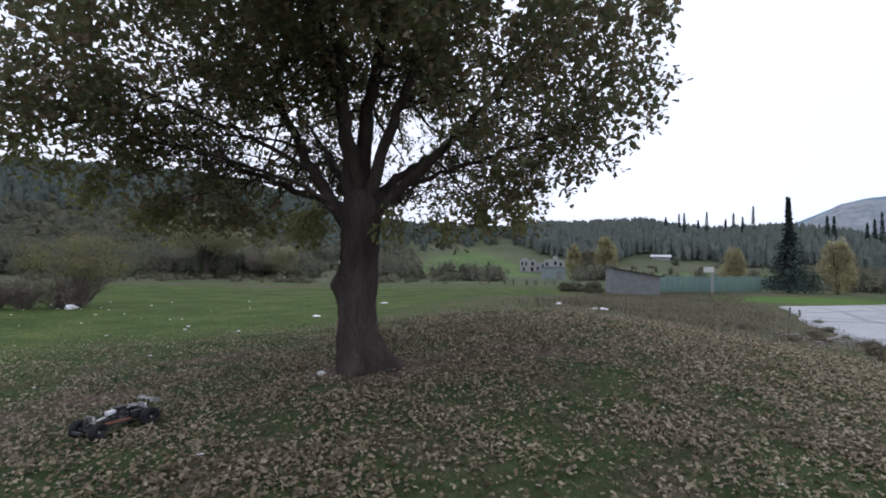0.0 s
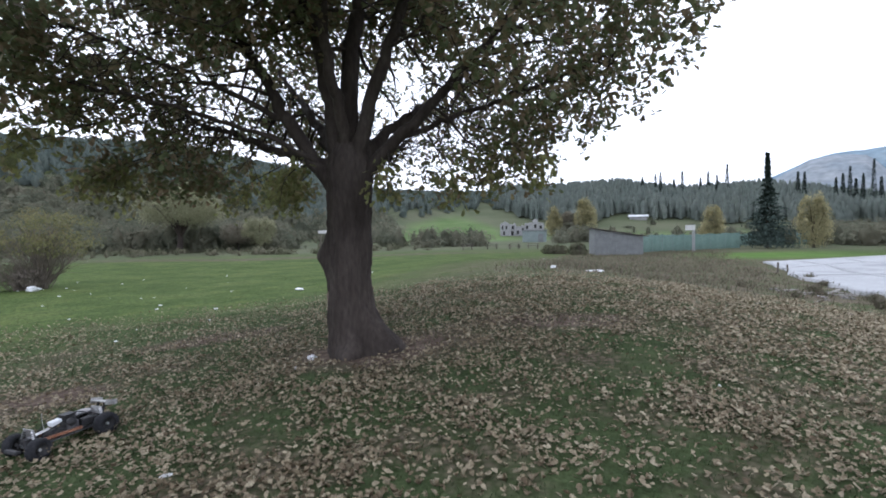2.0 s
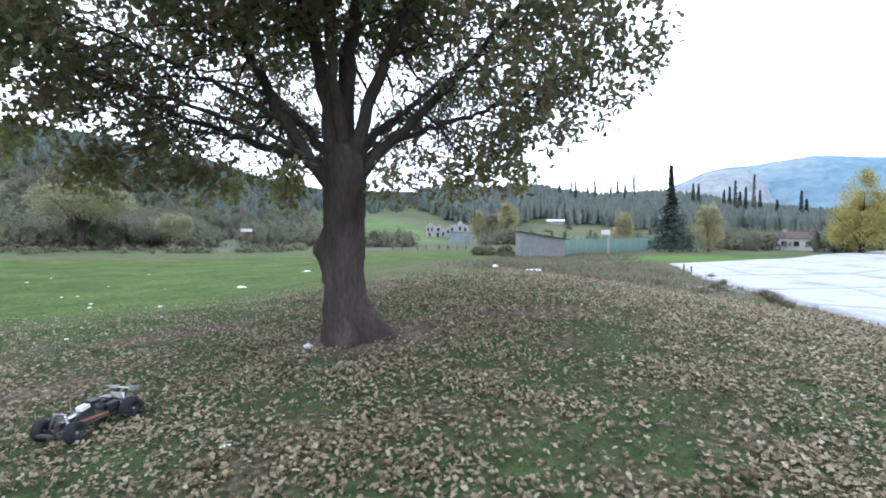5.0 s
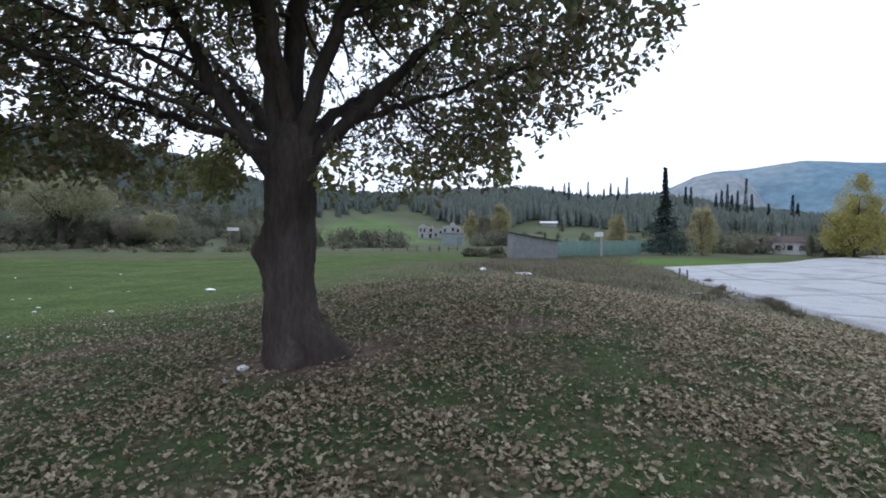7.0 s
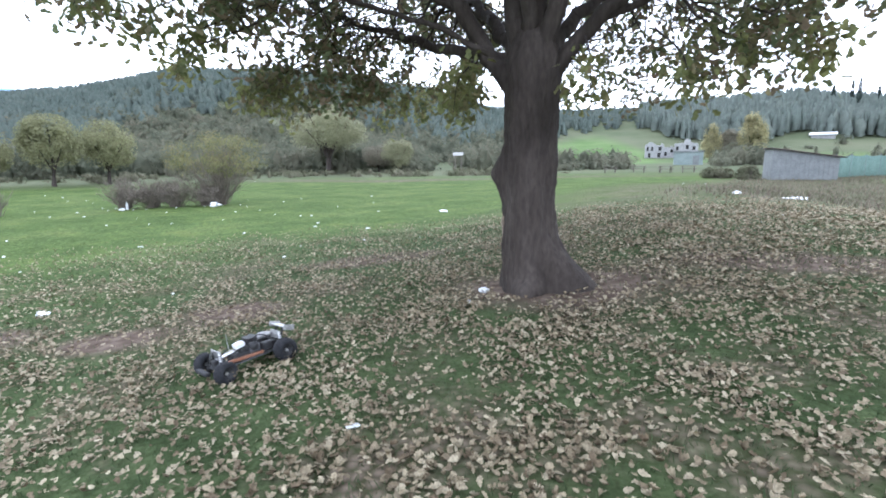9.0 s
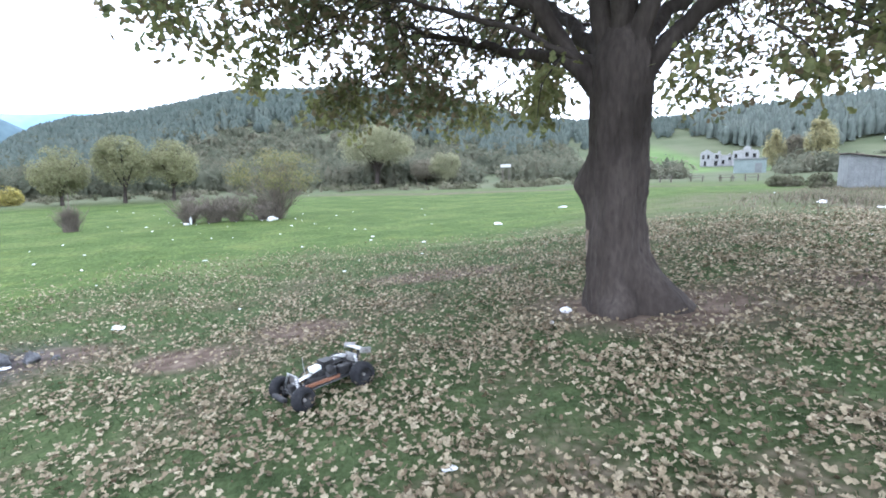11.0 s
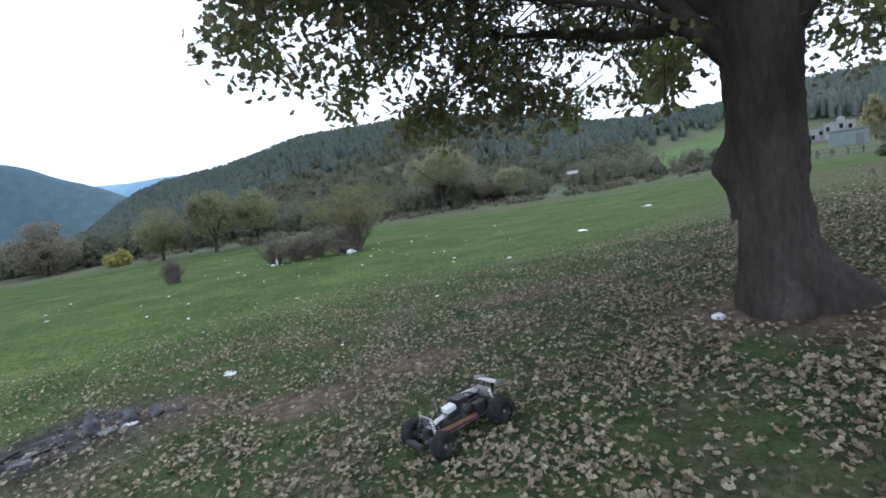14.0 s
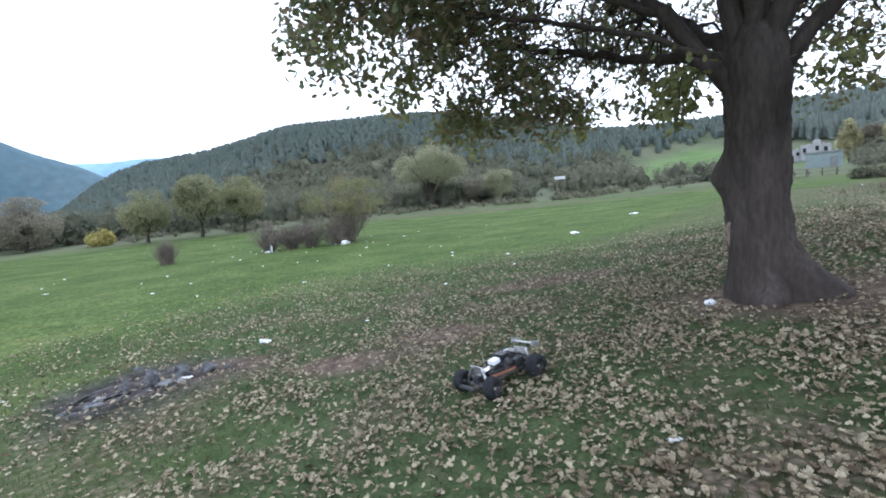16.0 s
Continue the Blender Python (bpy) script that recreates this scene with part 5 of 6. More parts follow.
def spruce(x, y, high, wide, seed):
    root = empty("spruce_tree", x, y, ground_z(x, y))
    part("trunk", bar((0, 0, -0.1), (0, 0, high * 0.97), 0.2, 9, r2=0.02), M_BARK, root)
    r = np.random.default_rng(seed)
    pts = []
    for k_ in range(620):
        z = 0.7 + (high - 0.9) * r.uniform(0, 1) ** 1.25
        a = r.uniform(0, 6.28)
        m = (wide * (1 - z / high) ** 1.3 * min(1.0, 0.2 + 0.95 * (1 - z / high)) * (1 + 0.28 * math.sin(z * 3.1 + a) + 0.12 * math.cos(a - 0.4)) + 0.07) * r.uniform(0.45, 1.12)
        droop = r.uniform(0.15, 0.4)
        for s in np.linspace(0.1, 1, 18):
            w = 0.16 * m * s * (1.05 - s) + 0.03
            pts.append((m * s * math.cos(a) + r.normal(0, w), m * s * math.sin(a) + r.normal(0, w), z - droop * m * s * (1.25 - 0.5 * s) + r.normal(0, 0.05)))
    pts = [q for q in pts if q[2] > 0.1]
    scatter("needle_mass", np.array(pts), 0.2, M_SPRUCE, root, seed=seed)
    return tagged(root, "tall dark spruce with drooping boughs and thin top", "tree")


spruce(33.6, 60.0, 11.3, 4.1, 61)


# dark weed clumps along the broken edge of the yard
for c, (x, y, s) in enumerate([(13.99, 22.6, 0.8), (12.68, 19.8, 0.7), (10.87, 17.6, 0.9), (10.21, 16.2, 0.6), (11.07, 15.4, 0.8), (9.8, 13.4, 0.7), (9.18, 12.2, 0.6), (8.83, 15.2, 0.5), (9.02, 18.4, 0.6), (10.46, 14.3, 0.9)]):
    clump = empty("weed_clump", x, y, ground_z(x, y))
    stems("stalk_mass", 60, 0.5, 0.38 * s, 0.007, M_DRY_WEED, clump, 80 + c, "withered brown stalks", 3)
    q = crown_points(260, 0.28 * s, 0.28 * s, 0.13 * s, 90 + c, 0.1)
    q[:, 2] += 0.15 * s
    scatter("foliage", q, 0.045, M_DRY_WEED, clump, seed=90 + c)
    tagged(clump, "withered brown weed clump by the broken concrete", "weeds", group="weed clumps")

# ---- concrete yard, buildings, fence ----
M_CONCRETE = material("pale_concrete", [(0.26, 0.262, 0.258), (0.39, 0.392, 0.387), (0.34, 0.342, 0.338)], 0.45, 0.9, 0.3, 18, fine=0.2)
M_PLASTER = material("weathered_white_plaster", [(0.27, 0.265, 0.26), (0.37, 0.362, 0.355)], 1.2, 0.9, 0.2, 10, fine=0.15)
M_WHITEWASH = material("whitewashed_wall", [(0.50, 0.49, 0.47), (0.62, 0.61, 0.59)], 1.0, 0.9, 0.2, 8, fine=0.12)
M_GREY_BOARD = material("grey_sheet_wall", [(0.155, 0.163, 0.16), (0.215, 0.222, 0.216)], 2.0, 0.8, 0.2, 12, fine=0.2)
M_ROOF = material("brown_roof", [(0.07, 0.055, 0.05), (0.12, 0.09, 0.08)], 3.0, 0.9, 0.3, 10)
M_NET = material("green_netting", [(0.095, 0.15, 0.124), (0.122, 0.178, 0.146)], 2.0, 0.85, 0.1, 14)
M_DARK = material("dark_opening", [(0.012, 0.012, 0.013), (0.03, 0.028, 0.026)], 3.0, 0.9, 0.0, 5)
M_OLD_WOOD = material("weathered_wood", [(0.10, 0.085, 0.07), (0.17, 0.145, 0.12)], 4.0, 0.9, 0.4, 30)
M_GREEN_RENDER = material("grey_green_render", [(0.19, 0.23, 0.22), (0.25, 0.29, 0.27)], 1.0, 0.9, 0.2, 8)


def yard():
    """A cracked concrete yard: slabs with open joints, following the ground."""
    root = empty("concrete_yard", 25, 30, ground_z(25, 30))
    tagged(root, "pale cracked concrete slabs with weeds in the joints", "yard", kind="structure")
    inv = root.matrix_world.inverted()
    # the near edge runs from the far corner towards the viewer's side
    r = np.random.default_rng(5)
    us, vs = np.array([0, 0.07, 0.18, 0.32, 0.6, 1.0]), np.linspace(0, 1, 6)
    shift = r.uniform(-1, 1, (6, 6, 2))

    def corner(u, v):
        edge0, edge1 = Vector((19.0, 35.5)), Vector((7.2, 5.5))
        far0, far1 = Vector((62, 57)), Vector((62, 2))
        a, b = edge0.lerp(edge1, v), far0.lerp(far1, v)
        q = a.lerp(b, u)
        if u == 0:
            q = q + Vector((0.5 * math.sin(v * 9.0 + 0.8), 0))
        return q
    for i_ in range(5):
        for j_ in range(5):
            c = [corner(us[a], vs[b]) + Vector(shift[a, b] * ((0 < a < 5) * 0.9, (0 < b < 5) * 0.9)) for a, b in ((i_, j_), (i_ + 1, j_), (i_ + 1, j_ + 1), (i_, j_ + 1))]
            mid = sum(c, Vector((0, 0))) / 4
            gap = 0.08
            n_ = 10
            verts, faces = [], []
            lift = 0.10 + r.uniform(0, 0.025)
            for a in range(n_ + 1):
                for b in range(n_ + 1):
                    q = c[0].lerp(c[1], a / n_).lerp(c[3].lerp(c[2], a / n_), b / n_)
                    q = q + (mid - q).normalized() * gap + Vector((noise.noise((q.x, q.y, 0)), noise.noise((q.y, q.x, 4)))) * 0.22
                    verts.append((q.x, q.y, ground_z(q.x, q.y) + lift))
            for a in range(n_):
                for b in range(n_):
                    k_ = a * (n_ + 1) + b
                    faces.append((k_, k_ + 1, k_ + n_ + 2, k_ + n_ + 1))
            ring = [a for a in range(n_ + 1)] + [a * (n_ + 1) + n_ for a in range(1, n_ + 1)] + [n_ * (n_ + 1) + a for a in range(n_ - 1, -1, -1)] + [a * (n_ + 1) for a in range(n_ - 1, 0, -1)]
            base = len(verts)
            verts += [(verts[a][0], verts[a][1], verts[a][2] - 0.25) for a in ring]
            for a in range(len(ring)):
                b = (a + 1) % len(ring)
                faces.append((ring[a], base + a, base + b, ring[b]))
            ob = mesh_np("slab", verts, faces, M_CONCRETE, root)
            ob.matrix_parent_inverse = inv


yard()


def window(parent, x, y, z, w, h, mat=M_DARK, frame_mat=M_PLASTER, turn=0):
    win = part("window", box(w, 0.06, h, (x, y, z)), mat, parent, "empty dark window opening")
    part("window_sill", box(w + 0.3, 0.2, 0.12, (x, y - 0.05, z - h / 2 - 0.06)), frame_mat, win)
    return win


def gabled(x0, x1, depth, y0, z0, eave, peak, at):
    """A wall block whose front rises to a point at x = at."""
    bm = bmesh.new()
    ring = ((x0, z0), (x1, z0), (x1, eave), (at, peak), (x0, eave))
    front = [bm.verts.new((x, y0, z)) for x, z in ring]
    back = [bm.verts.new((x, y0 + depth, z)) for x, z in ring]
    bm.faces.new(front)
    bm.faces.new(back[::-1])
    for i_ in range(5):
        k_ = (i_ + 1) % 5
        bm.faces.new((front[k_], front[i_], back[i_], back[k_]))
    return bm


def ruined_house():
    root = empty("ruined_house", 16.9, 190.5, ground_z(16.9, 190.5) - 1.2, -6)
    low = 1.3
    part("foundation", box(17, 9, 2.2, (0, 4.6, 0.2)), M_GREY_BOARD, root)
    part("wall", gabled(-8.4, -4.7, 7, 0.0, low, low + 4.5, low + 5.7, -6.5), M_PLASTER, root, "weathered white gable wall")
    part("wall", box(2.3, 7, 4.4, (-3.55, 3.8, low + 2.2), 0.04), M_PLASTER, root)
    part("wall", box(3.4, 6.4, 3.7, (-0.7, 4.6, low + 1.85), 0.04), M_PLASTER, root, "lower stained link wall")
    part("wall", gabled(1.0, 4.1, 7, 0.3, low, low + 4.6, low + 5.2, 3.6), M_PLASTER, root)
    part("wall", gabled(4.1, 6.1, 7, 0.0, low, low + 6.0, low + 6.5, 5.0), M_PLASTER, root, "tall weathered chimney wall")
    part("wall", gabled(6.1, 8.5, 7, 0.3, low, low + 4.3, low + 5.3, 6.4), M_PLASTER, root)
    for x, y, z, w, h in ((-7.5, -0.02, 3.2, 0.65, 1.4), (-6.0, -0.02, 3.2, 0.65, 1.4), (-3.5, 0.28, 3.2, 1.0, 1.3), (-6.9, -0.02, 1.0, 0.7, 1.5), (-3.7, 0.28, 1.0, 1.0, 1.6), (-1.6, 1.38, 1.4, 0.8, 1.3), (0.3, 1.38, 2.4, 0.8, 1.1), (2.0, 0.28, 3.2, 0.8, 1.3), (3.4, 0.28, 1.2, 0.8, 1.3), (5.1, -0.02, 3.6, 0.9, 1.4), (7.2, 0.28, 3.2, 0.9, 1.3)):
        window(root, x, y, low + z, w, h)
    for x, h, y in ((-2.9, 0.6, 0.6), (1.5, 0.5, 0.6), (0.2, 0.4, 1.7), (7.9, 0.5, 0.6)):
        part("broken_gable", box(0.7, 0.4, h, (x, y, low + (3.8 if abs(x) < 1 else 4.5) + h * 0.3), 0.03, (0, 8, 0)), M_PLASTER, root)
    tagged(root, "roofless two-storey white house ruin with empty windows", "house")


ruined_house()


def plain_block():
    root = empty("block_building", 10.8, 96, ground_z(10.8, 96) - 0.3, -6)
    part("wall", box(4.6, 4, 2.7, (0, 2.0, 1.15), 0.04), M_GREEN_RENDER, root, "plain grey-green rendered wall")
    part("roof", box(4.9, 4.3, 0.18, (0, 2.0, 2.59), 0.03), M_GREY_BOARD, root)
    part("door", box(1.0, 0.08, 2.0, (1.2, -0.02, 0.9)), M_GREY_BOARD, root)
    tagged(root, "plain windowless grey-green block building", "building")


plain_block()


def shed():
    a, b = Vector((11.4, 49.8)), Vector((16.0, 49.5))
    mid, turn = (a + b) / 2, math.degrees(math.atan2(b.y - a.y, b.x - a.x))
    w = (b - a).length
    root = empty("shed", mid.x, mid.y, min(ground_z(a.x, a.y), ground_z(b.x, b.y)), turn)
    n_ = 14
    for i_ in range(n_):
        x = -w / 2 + (i_ + 0.5) * w / n_
        hh = 2.75 - 0.75 * (i_ + 0.5) / n_
        part("panel", box(w / n_ - 0.012, 0.05, hh, (x, 0.012 * (i_ % 2), hh / 2 - 0.15), 0.008), M_GREY_BOARD, root)
    for s in (-1, 1):
        hh = 2.75 if s < 0 else 2.0
        part("side_wall", box(0.06, 3.4, hh, (s * (w / 2 - 0.04), 1.75, hh / 2 - 0.15)), M_GREY_BOARD, root)
    part("back_wall", box(w - 0.2, 0.06, 2.0, (0, 3.4, 0.85)), M_GREY_BOARD, root)
    part("roof", box(w + 0.7, 4.0, 0.06, (0.1, 1.7, 2.27), 0.02, (0, math.degrees(math.atan(0.75 / w)), 0)), M_ROOF, root, "thin dark brown sloping roof")
    tagged(root, "low grey sheet-walled shed with a sloping roof", "shed")


shed()


def netting(points, high, posts):
    root = empty("netting_fence", points[0][0], points[0][1], ground_z(*points[0]))
    inv = root.matrix_world.inverted()
    line = smooth_path([(x, y, 0) for x, y in points], posts)
    for q in line:
        ob = part("post", bar((q[0], q[1], ground_z(q[0], q[1]) - 0.2), (q[0], q[1], ground_z(q[0], q[1]) + high + 0.1), 0.04, 8), M_GREY_METAL, root)
        ob.matrix_parent_inverse = inv
    for a, b in zip(line[:-1], line[1:]):
        verts, faces = [], []
        for i_ in range(7):
            q = a + (b - a) * (i_ / 6)
            sag = 0.10 * math.sin(i_ / 6 * math.pi)
            z = ground_z(q[0], q[1])
            off = 0.05 * math.sin(i_ * 1.9)
            for dy in (0.0, 0.03):
                verts += [(q[0], q[1] + off + dy, z + 0.05), (q[0], q[1] + off + dy, z + high - sag)]
        for i_ in range(6):
            k_ = 4 * i_
            faces += [(k_, k_ + 4, k_ + 5, k_ + 1), (k_ + 2, k_ + 3, k_ + 7, k_ + 6), (k_ + 1, k_ + 5, k_ + 7, k_ + 3)]
        ob = mesh_np("net_panel", verts, faces, M_NET, root, "dull green shade netting")
        ob.matrix_parent_inverse = inv
    tagged(root, "fence of dull green netting on thin posts", "fence")


netting([(16.6, 52), (23.5, 58), (30.5, 60)], 1.9, 9)
netting([(33, 66), (40, 68), (47, 69)], 1.6, 8)


def board_on_post(kind, x, y, turn, w, h, top, posts, label):
    root = empty(kind, x, y, ground_z(x, y), turn)
    part("panel", box(w, 0.06, h, (0, 0, top - h / 2), 0.01), M_WHITEWASH, root, "plain pale board")
    for px in posts:
        part("post", bar((px, 0.06, -0.2), (px, 0.06, top - 0.02), 0.065, 8), M_OLD_WOOD if kind == "notice_board" else M_PLASTER, root)
    tagged(root, label, "board")


board_on_post("backboard", 23.2, 56.0, -20, 1.0, 0.55, 2.9, (0.25, 0.4), "white ball-game backboard on a pale post")
board_on_post("notice_board", -23.0, 71.0, 12, 1.5, 0.45, 3.0, (-0.45, 0.45), "grey board on two thin posts in scrub")


def picnic_table(x, y, turn):
    root = empty("picnic_table", x, y, ground_z(x, y), turn)
    for i_ in range(4):
        part("plank", box(1.7, 0.15, 0.045, (0, -0.25 + 0.165 * i_, 0.74), 0.006), M_OLD_WOOD, root)
    for s in (-1, 1):
        part("bench_seat", box(1.7, 0.24, 0.045, (0, s * 0.62, 0.44), 0.006), M_OLD_WOOD, root)
        part("leg_frame", box(0.08, 1.35, 0.08, (s * 0.6, 0, 0.38), 0.008), M_OLD_WOOD, root)
        for t in (-1, 1):
            part("leg", bar((s * 0.6, t * 0.5, -0.1), (s * 0.6, t * 0.2, 0.72), 0.045, 6), M_OLD_WOOD, root)
    return tagged(root, "weathered dark wooden picnic table at the field's edge", "table", group="picnic tables")


tables = picnic_table(-1.6, 66, 5)
for x, y, turn in ((1.7, 66, -6), (4.6, 65, 8), (7.1, 65.5, -4)):
    copy_thing(tables, pose(x, y, ground_z(x, y), 0, 0, turn))


def cottage():
    root = empty("cottage", 50.9, 59.8, ground_z(50.9, 59.8), -40)
    part("wall", box(5.6, 4.2, 2.3, (0, 2.1, 0.95), 0.03), M_WHITEWASH, root, "dirty white wall")
    bm = bmesh.new()
    vs = [bm.verts.new(q) for q in ((-3.1, -0.3, 2.1), (-3.1, 4.5, 2.1), (3.1, 4.5, 2.1), (3.1, -0.3, 2.1), (-2.9, 2.1, 3.3), (2.9, 2.1, 3.3))]
    for q in ((0, 3, 5, 4), (1, 4, 5, 2), (0, 4, 1), (3, 2, 5), (0, 1, 2, 3)):
        bm.faces.new([vs[i_] for i_ in q])
    part("roof", bm, M_ROOF, root, "dark brown pitched roof")
    for x in (-1.6, 0.0, 1.5):
        window(root, x, -0.02, 1.2, 0.7, 0.8)
    part("chimney", box(0.5, 0.5, 0.9, (-1.5, 2.4, 3.3), 0.02), M_PLASTER, root)
    root.scale = (0.84, 0.8, 0.74)
    tagged(root, "small whitewashed cottage with a dark pitched roof", "house")


cottage()
# pale long roofs and a road on the slopes
far_roof = empty("long_shed", 73.5, 229.5, ground_z(73.5, 229.5), -18)
part("wall", box(7.6, 5, 1.8, (0, 3, 0.8)), M_PLASTER, far_roof)
part("roof", box(8.8, 6.4, 0.3, (0, 3, 2.1), 0.05, (9, 0, 0)), M_WHITE_PLASTIC, far_roof, "pale sheet roof")
tagged(far_roof, "long low building with a pale sheet roof", "building")
fence_post = part("fence_post", bar((0, 0, -0.2), (0, 0, 0.55), 0.05, 8), M_OLD_WOOD)
fence_post.matrix_world = pose(15.3, 27.0, ground_z(15.3, 27.0), 0, 3, 0)
tagged(fence_post, "short dark wooden post at the yard's edge", "post")
second_post = part("fence_post", bar((0, 0, -0.2), (0, 0, 0.42), 0.045, 8), M_OLD_WOOD)
second_post.matrix_world = pose(16.0, 27.3, ground_z(16.0, 27.3), 0, -6, 0)
tagged(second_post, "short dark wooden post at the yard's edge", "post")


# broken pieces of concrete and boards on the bank
M_RUBBLE = material("dirty_concrete", [(0.15, 0.14, 0.125), (0.25, 0.235, 0.21)], 5.0, 0.95, 0.5, 30)
for c, (x, y, a, b, h) in enumerate([(9.83, 17.9, 0.5, 0.3, 0.14), (10.09, 16.6, 0.7, 0.4, 0.12), (9.4, 16.1, 0.4, 0.3, 0.12), (10.64, 15.8, 0.6, 0.3, 0.16), (9.63, 15.2, 0.35, 0.25, 0.1), (8.75, 14.2, 0.3, 0.2, 0.1), (7.65, 11.5, 0.35, 0.22, 0.09), (5.59, 11.2, 0.28, 0.2, 0.08), (11.1, 17.2, 0.5, 0.35, 0.15), (7.58, 14.9, 0.25, 0.2, 0.08)]):
    ob = part("concrete_chunk", crumple(a * 0.55, b * 0.55, h * 0.8, 110 + c), M_RUBBLE)
    ob.matrix_world = pose(x, y, ground_z(x, y) - 0.02, 0, 0, c * 53)
    tagged(ob, "broken dirty grey chunk of concrete on the weedy bank", "rubble", group="concrete rubble")
M_GREY_WOOD = material("bleached_board", [(0.20, 0.185, 0.165), (0.32, 0.30, 0.27)], 4.0, 0.9, 0.4, 30)
for x, y, turn, length, tilt in ((10.57, 16.5, -15, 1.5, 3), (11.2, 17.2, 35, 1.1, -5), (9.8, 15.6, 70, 0.8, 4), (11.45, 16.4, -40, 1.2, 6), (9.94, 17.4, 10, 0.7, -3), (12.22, 18.4, 20, 0.9, 5)):
    plank = part("plank", box(length, 0.11, 0.035, (0, 0, 0.06), 0.006, (0, tilt, 0)), M_GREY_WOOD)
    plank.matrix_world = pose(x, y, ground_z(x, y), 0, 0, turn)
    tagged(plank, "bleached grey board lying among the rubble", "plank", group="loose boards")

# ---- woods and scrub on the hills: uncountable ----
def woods(name, label, places, high, wide, mat, flakes, conic, seed, category, grain=0.36, core=0.62):
    """Far trees, each a ragged cone or clump of leaf flakes, joined."""
    r = np.random.default_rng(seed)
    n_ = len(places)
    t = r.uniform(0, 1, (n_, flakes))
    a = r.uniform(0, 6.28, (n_, flakes))
    h = high[:, None] * t
    if conic:
        reach = wide[:, None] * (1.02 - t) ** (0.48 if core > 0.7 else 0.75) * r.uniform(0.2, 1.0, (n_, flakes)) ** 0.5
    else:
        reach = wide[:, None] * np.sqrt(np.clip(1 - (2 * t - 1) ** 2, 0, 1)) * r.uniform(0.1, 1.05, (n_, flakes)) ** 0.5
    p = np.stack([places[:, None, 0] + reach * np.cos(a), places[:, None, 1] + reach * np.sin(a), height(places[:, 0], places[:, 1])[:, None] + h], -1).reshape(-1, 3)
    m = len(p)
    size = np.repeat(wide * (0.34 if conic else grain), flakes) * r.uniform(0.6, 1.25, m)
    tip = (r.uniform(0.5, 1.2, (n_, flakes)) if conic else 1.5 * (1.05 - t)).ravel() + r.normal(0, 0.2, m)
    tv = np.array([(0, -0.4, 0), (1.0, 0.0, 0.1), (-0.1, 0.5, 0.05)], np.float32)
    v = np.einsum("nij,kj->nki", turned(a.ravel() + r.normal(0, 0.4, m), tip, r.normal(0, 0.3, m)), tv) * size[:, None, None] + p[:, None, :]
    f = np.arange(3 * m).reshape(-1, 3)
    # the inner mass of each tree, uneven, so that the crowns close
    sides, rows = 4, ([(0.1, 0.8), (0.38, 0.9), (0.62, 0.78), (0.86, 0.45), (1.0, 0.06)] if core > 0.7 else [(0.12, 0.85), (0.38, 0.78), (0.42, 0.62), (0.7, 0.42), (1.0, 0.03)] if conic else [(0.02, 0.7 * core), (0.3, core), (0.62, 0.75 * core), (0.85, 0.15 * core)])
    c = np.zeros((n_, len(rows), sides, 3))
    for k_, (q, w) in enumerate(rows):
        b = 2 * math.pi * np.arange(sides) / sides + 0.5 * k_
        rad = wide[:, None] * w * r.uniform(0.72, 1.12, (n_, sides))
        c[:, k_, :, 0] = places[:, None, 0] + rad * np.cos(b)
        c[:, k_, :, 1] = places[:, None, 1] + rad * np.sin(b)
        c[:, k_, :, 2] = height(places[:, 0], places[:, 1])[:, None] + high[:, None] * (q + r.uniform(-0.05, 0.05, (n_, sides)))
    g = []
    for k_ in range(len(rows) - 1):
        for s_ in range(sides):
            e = (s_ + 1) % sides
            g += [(k_ * sides + s_, k_ * sides + e, (k_ + 1) * sides + e), (k_ * sides + s_, (k_ + 1) * sides + e, (k_ + 1) * sides + s_)]
    per = len(rows) * sides
    g = (np.array(g)[None] + (np.arange(n_) * per)[:, None, None]).reshape(-1, 3) + 3 * m
    ob = mesh_np(name, np.concatenate([v.reshape(-1, 3), c.reshape(-1, 3)]), np.concatenate([f, g]), mat)
    return tagged(ob, label, category, kind="stuff")


def polar(n_, b0, b1, r0, r1, seed):
    r = np.random.default_rng(seed)
    b, d = np.radians(r.uniform(b0, b1, n_)), r.uniform(r0, r1, n_)
    return np.stack([d * np.sin(b), d * np.cos(b)], 1), np.degrees(b), d


wr = np.random.default_rng(99)
p, b, d = polar(17000, -82, 4, 120, 415, 1)
wood_edge = np.interp(b, (-82, -56, -48, -42, -36, -29, -24, -17, -10, 0), (130, 160, 215, 222, 232, 205, 180, 150, 250, 300)) + 14 * np.sin(b * 2.3) + 8 * np.sin(b * 5.9)
keep = d > wood_edge
p = p[keep]
woods("pine_wood", "dark green pine wood covering the hillside, paled for haze", p, wr.uniform(3.0, 5.9, len(p)), wr.uniform(1.0, 2.0, len(p)), M_HAZY_PINE, 9, True, 2, "pine wood", 0.36, 0.8)
p, b, d = polar(3200, -88, -8, 80, 258, 3)
keep = (d < 240 - 20 * np.sin(b * 0.4)) & ~((b > -10) & (d > 84)) & (wr.random(len(b)) < 0.9)
keep &= ~((b > -22) & (b < -11) & (d < 118) & (wr.random(len(b)) < 0.85))
close = (d < 135)[keep]
p = p[keep]
q = p[close]
woods("scrub", "soft grey-green bushes at the far side of the field", q, wr.uniform(0.65, 1.0, len(q)) ** 2 * 5.2, wr.uniform(1.4, 3.4, len(q)), M_SCRUB, 190, False, 14, "scrub", 0.16, 0.5)
q = p[~close]
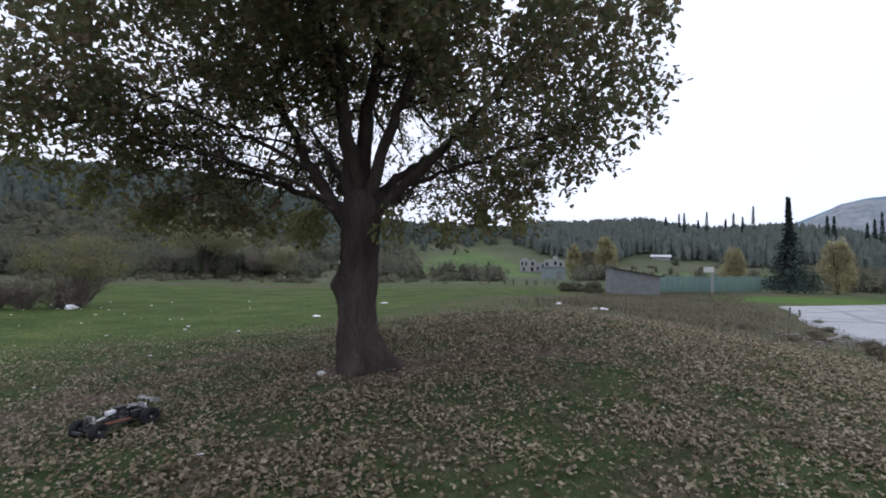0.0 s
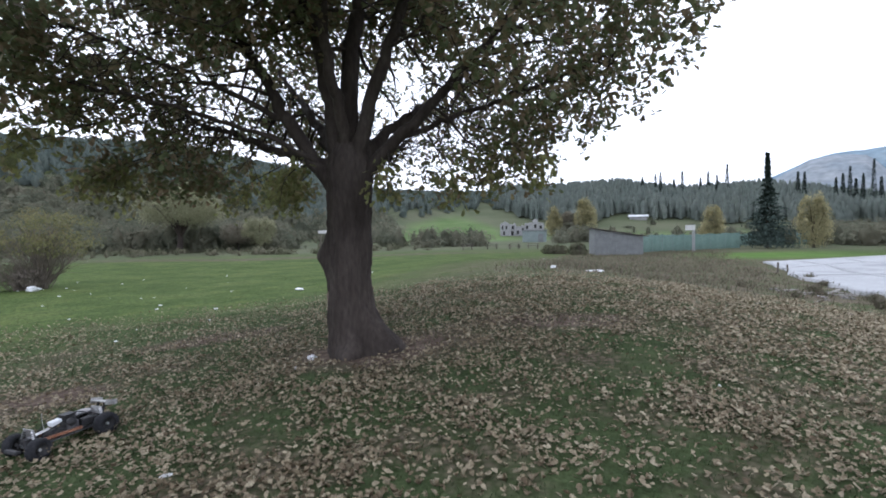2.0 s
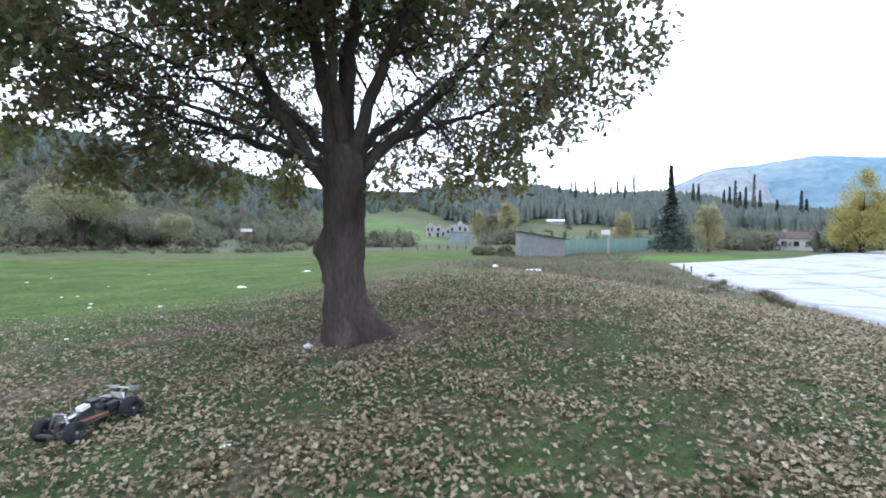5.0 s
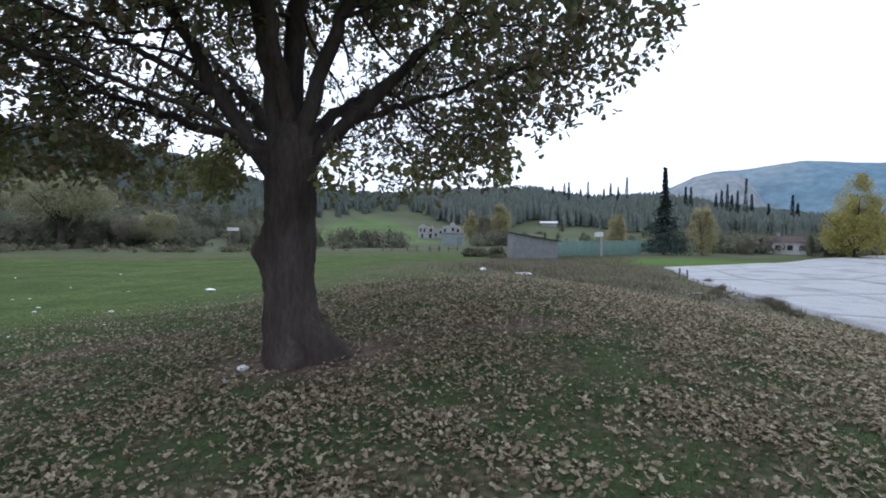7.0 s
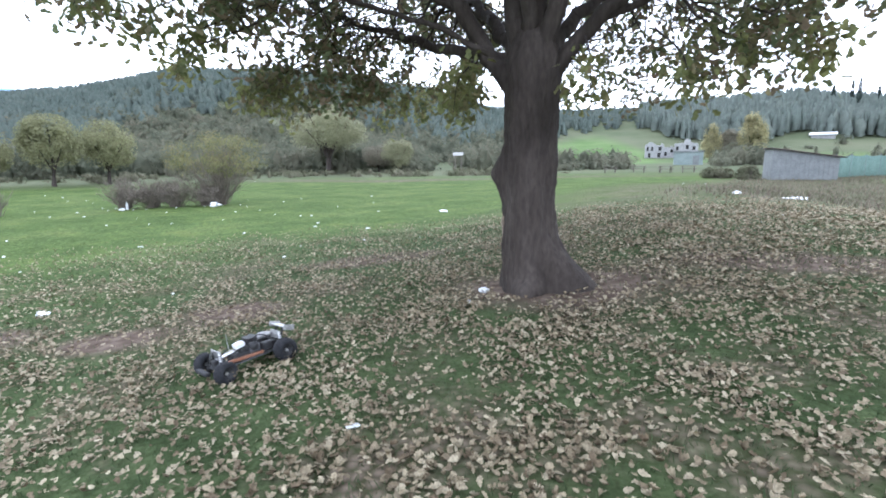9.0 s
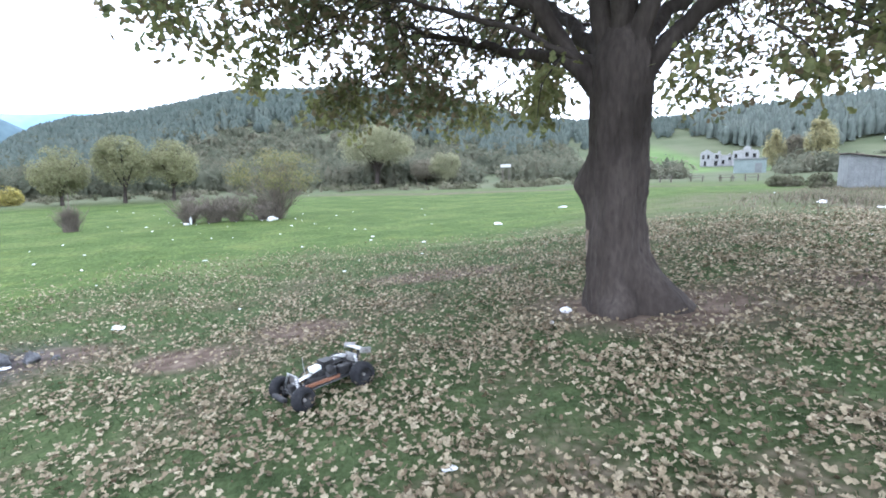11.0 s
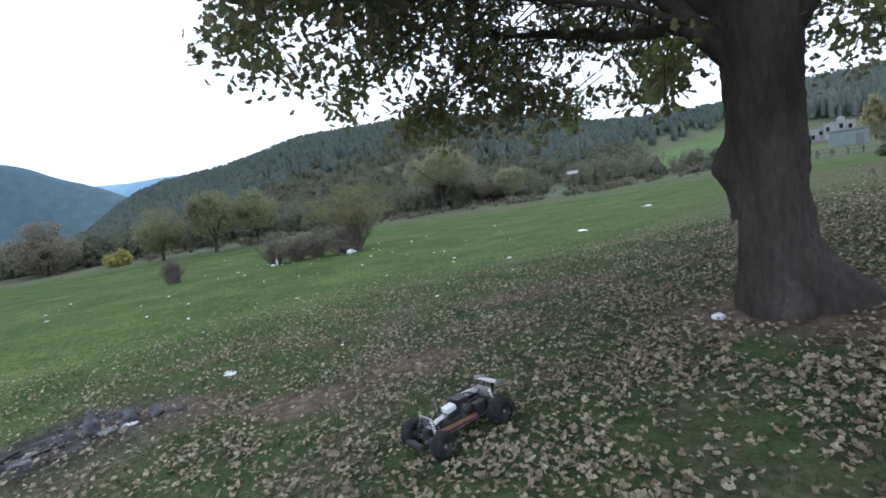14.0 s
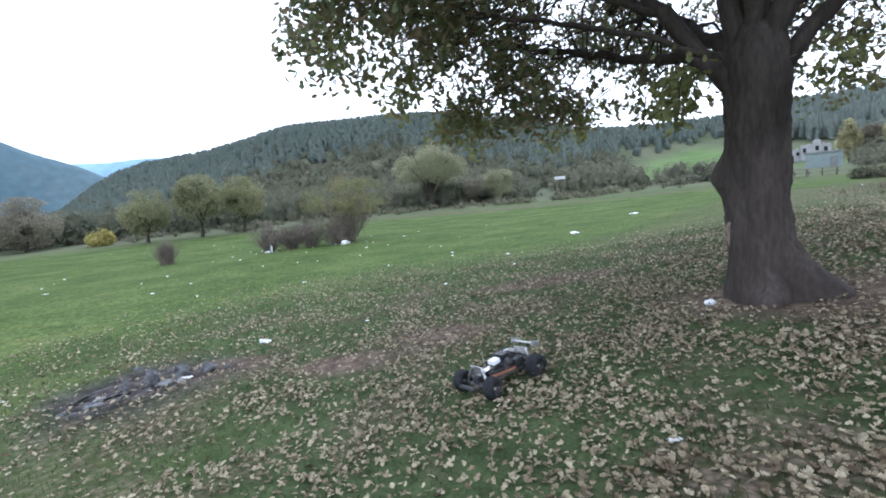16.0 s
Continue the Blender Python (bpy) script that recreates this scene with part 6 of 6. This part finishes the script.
woods("scrub", "grey-brown leafless scrub below the pines", q, wr.uniform(2.0, 5.4, len(q)), wr.uniform(1.8, 3.8, len(q)), M_SCRUB, 46, False, 4, "scrub", 0.3, 0.6)
p, b, d = polar(170, -66, -6, 66, 86, 5)
woods("hedge", "low brown-green brush along the field's far edge", p, wr.uniform(0.3, 1.1, len(p)), wr.uniform(0.6, 1.9, len(p)), M_DRY_BRUSH, 130, False, 6, "brush", 0.13, 0.35)
p, b, d = polar(7600, 2, 58, 225, 420, 7)
keep = d > 232 + 40 * step((9 - b) / 6) + 10 * np.sin(b * 0.9) + 22 * np.exp(-((b - 18.5) / 3) ** 2)
p = p[keep]
woods("pine_wood", "dark pine wood on the low ridge, paled further for haze", p, wr.uniform(5.0, 10.0, len(p)), wr.uniform(1.1, 2.1, len(p)), M_HAZY_RIDGE_PINE, 10, True, 8, "pine wood", 0.36, 0.8)
p, b, d = polar(2300, -8, 56, 72, 235, 9)
keep = (d > 70 + 10 * np.sin(b)) & (wr.random(len(b)) < 0.7) & ~((b < 4) & (d > 100)) & ~((b > 10) & (b < 30) & (d < 90)) & ~((b > 0.5) & (b < 9) & (d > 76)) & ~((b > 13.5) & (b < 32) & (wr.random(len(b)) < 0.86))
p = p[keep]
woods("scrub", "mixed low green-brown bushes beyond the yard", p, wr.uniform(1.0, 3.6, len(p)), wr.uniform(1.2, 2.9, len(p)), M_SCRUB, 120, False, 10, "scrub", 0.17, 0.5)


def cypress(bearing, distance, top, seed):
    """A slender cypress whose tip stands top degrees above eye level."""
    x, y = distance * math.sin(radians(bearing)), distance * math.cos(radians(bearing))
    high, wide = 1.4 + distance * math.tan(radians(top)) - ground_z(x, y), 0.0042 * distance
    root = empty("cypress_tree", x, y, ground_z(x, y))
    part("trunk", bar((0, 0, -0.2), (0, 0, high * 0.9), 0.15, 7, r2=0.03), M_BARK, root)
    r = np.random.default_rng(seed)
    t = r.uniform(0, 1, 1100)
    a = r.uniform(0, 6.28, 1100)
    q = wide * 1.2 * np.minimum(1, 3.2 * t + 0.4) * (1 - t) ** 0.85 * r.uniform(0.4, 1.0, 1100)
    scatter("foliage", np.stack([q * np.cos(a), q * np.sin(a), 0.4 + t * high], 1), 0.55, M_SPRUCE, root, seed=seed)
    return tagged(root, "slender dark cypress above the pine ridge", "tree", group="cypresses")


for c, (b, d, top) in enumerate([(18.2, 330, 6.1), (19.5, 330, 6.4), (20.0, 330, 6.5), (21.3, 335, 5.7), (22.1, 330, 6.5), (23.8, 330, 5.7), (24.5, 330, 6.3), (25.3, 330, 5.9), (26.2, 325, 6.9), (32.0, 300, 5.7), (32.5, 300, 5.6), (34.8, 290, 4.9), (35.3, 290, 5.2), (35.8, 290, 5.8), (36.2, 290, 4.7), (36.7, 290, 5.1), (37.4, 285, 6.3), (37.9, 285, 4.7), (39.3, 280, 3.7), (41.2, 270, 4.5), (41.6, 270, 3.7)]):
    cypress(b, d, top, 300 + c)
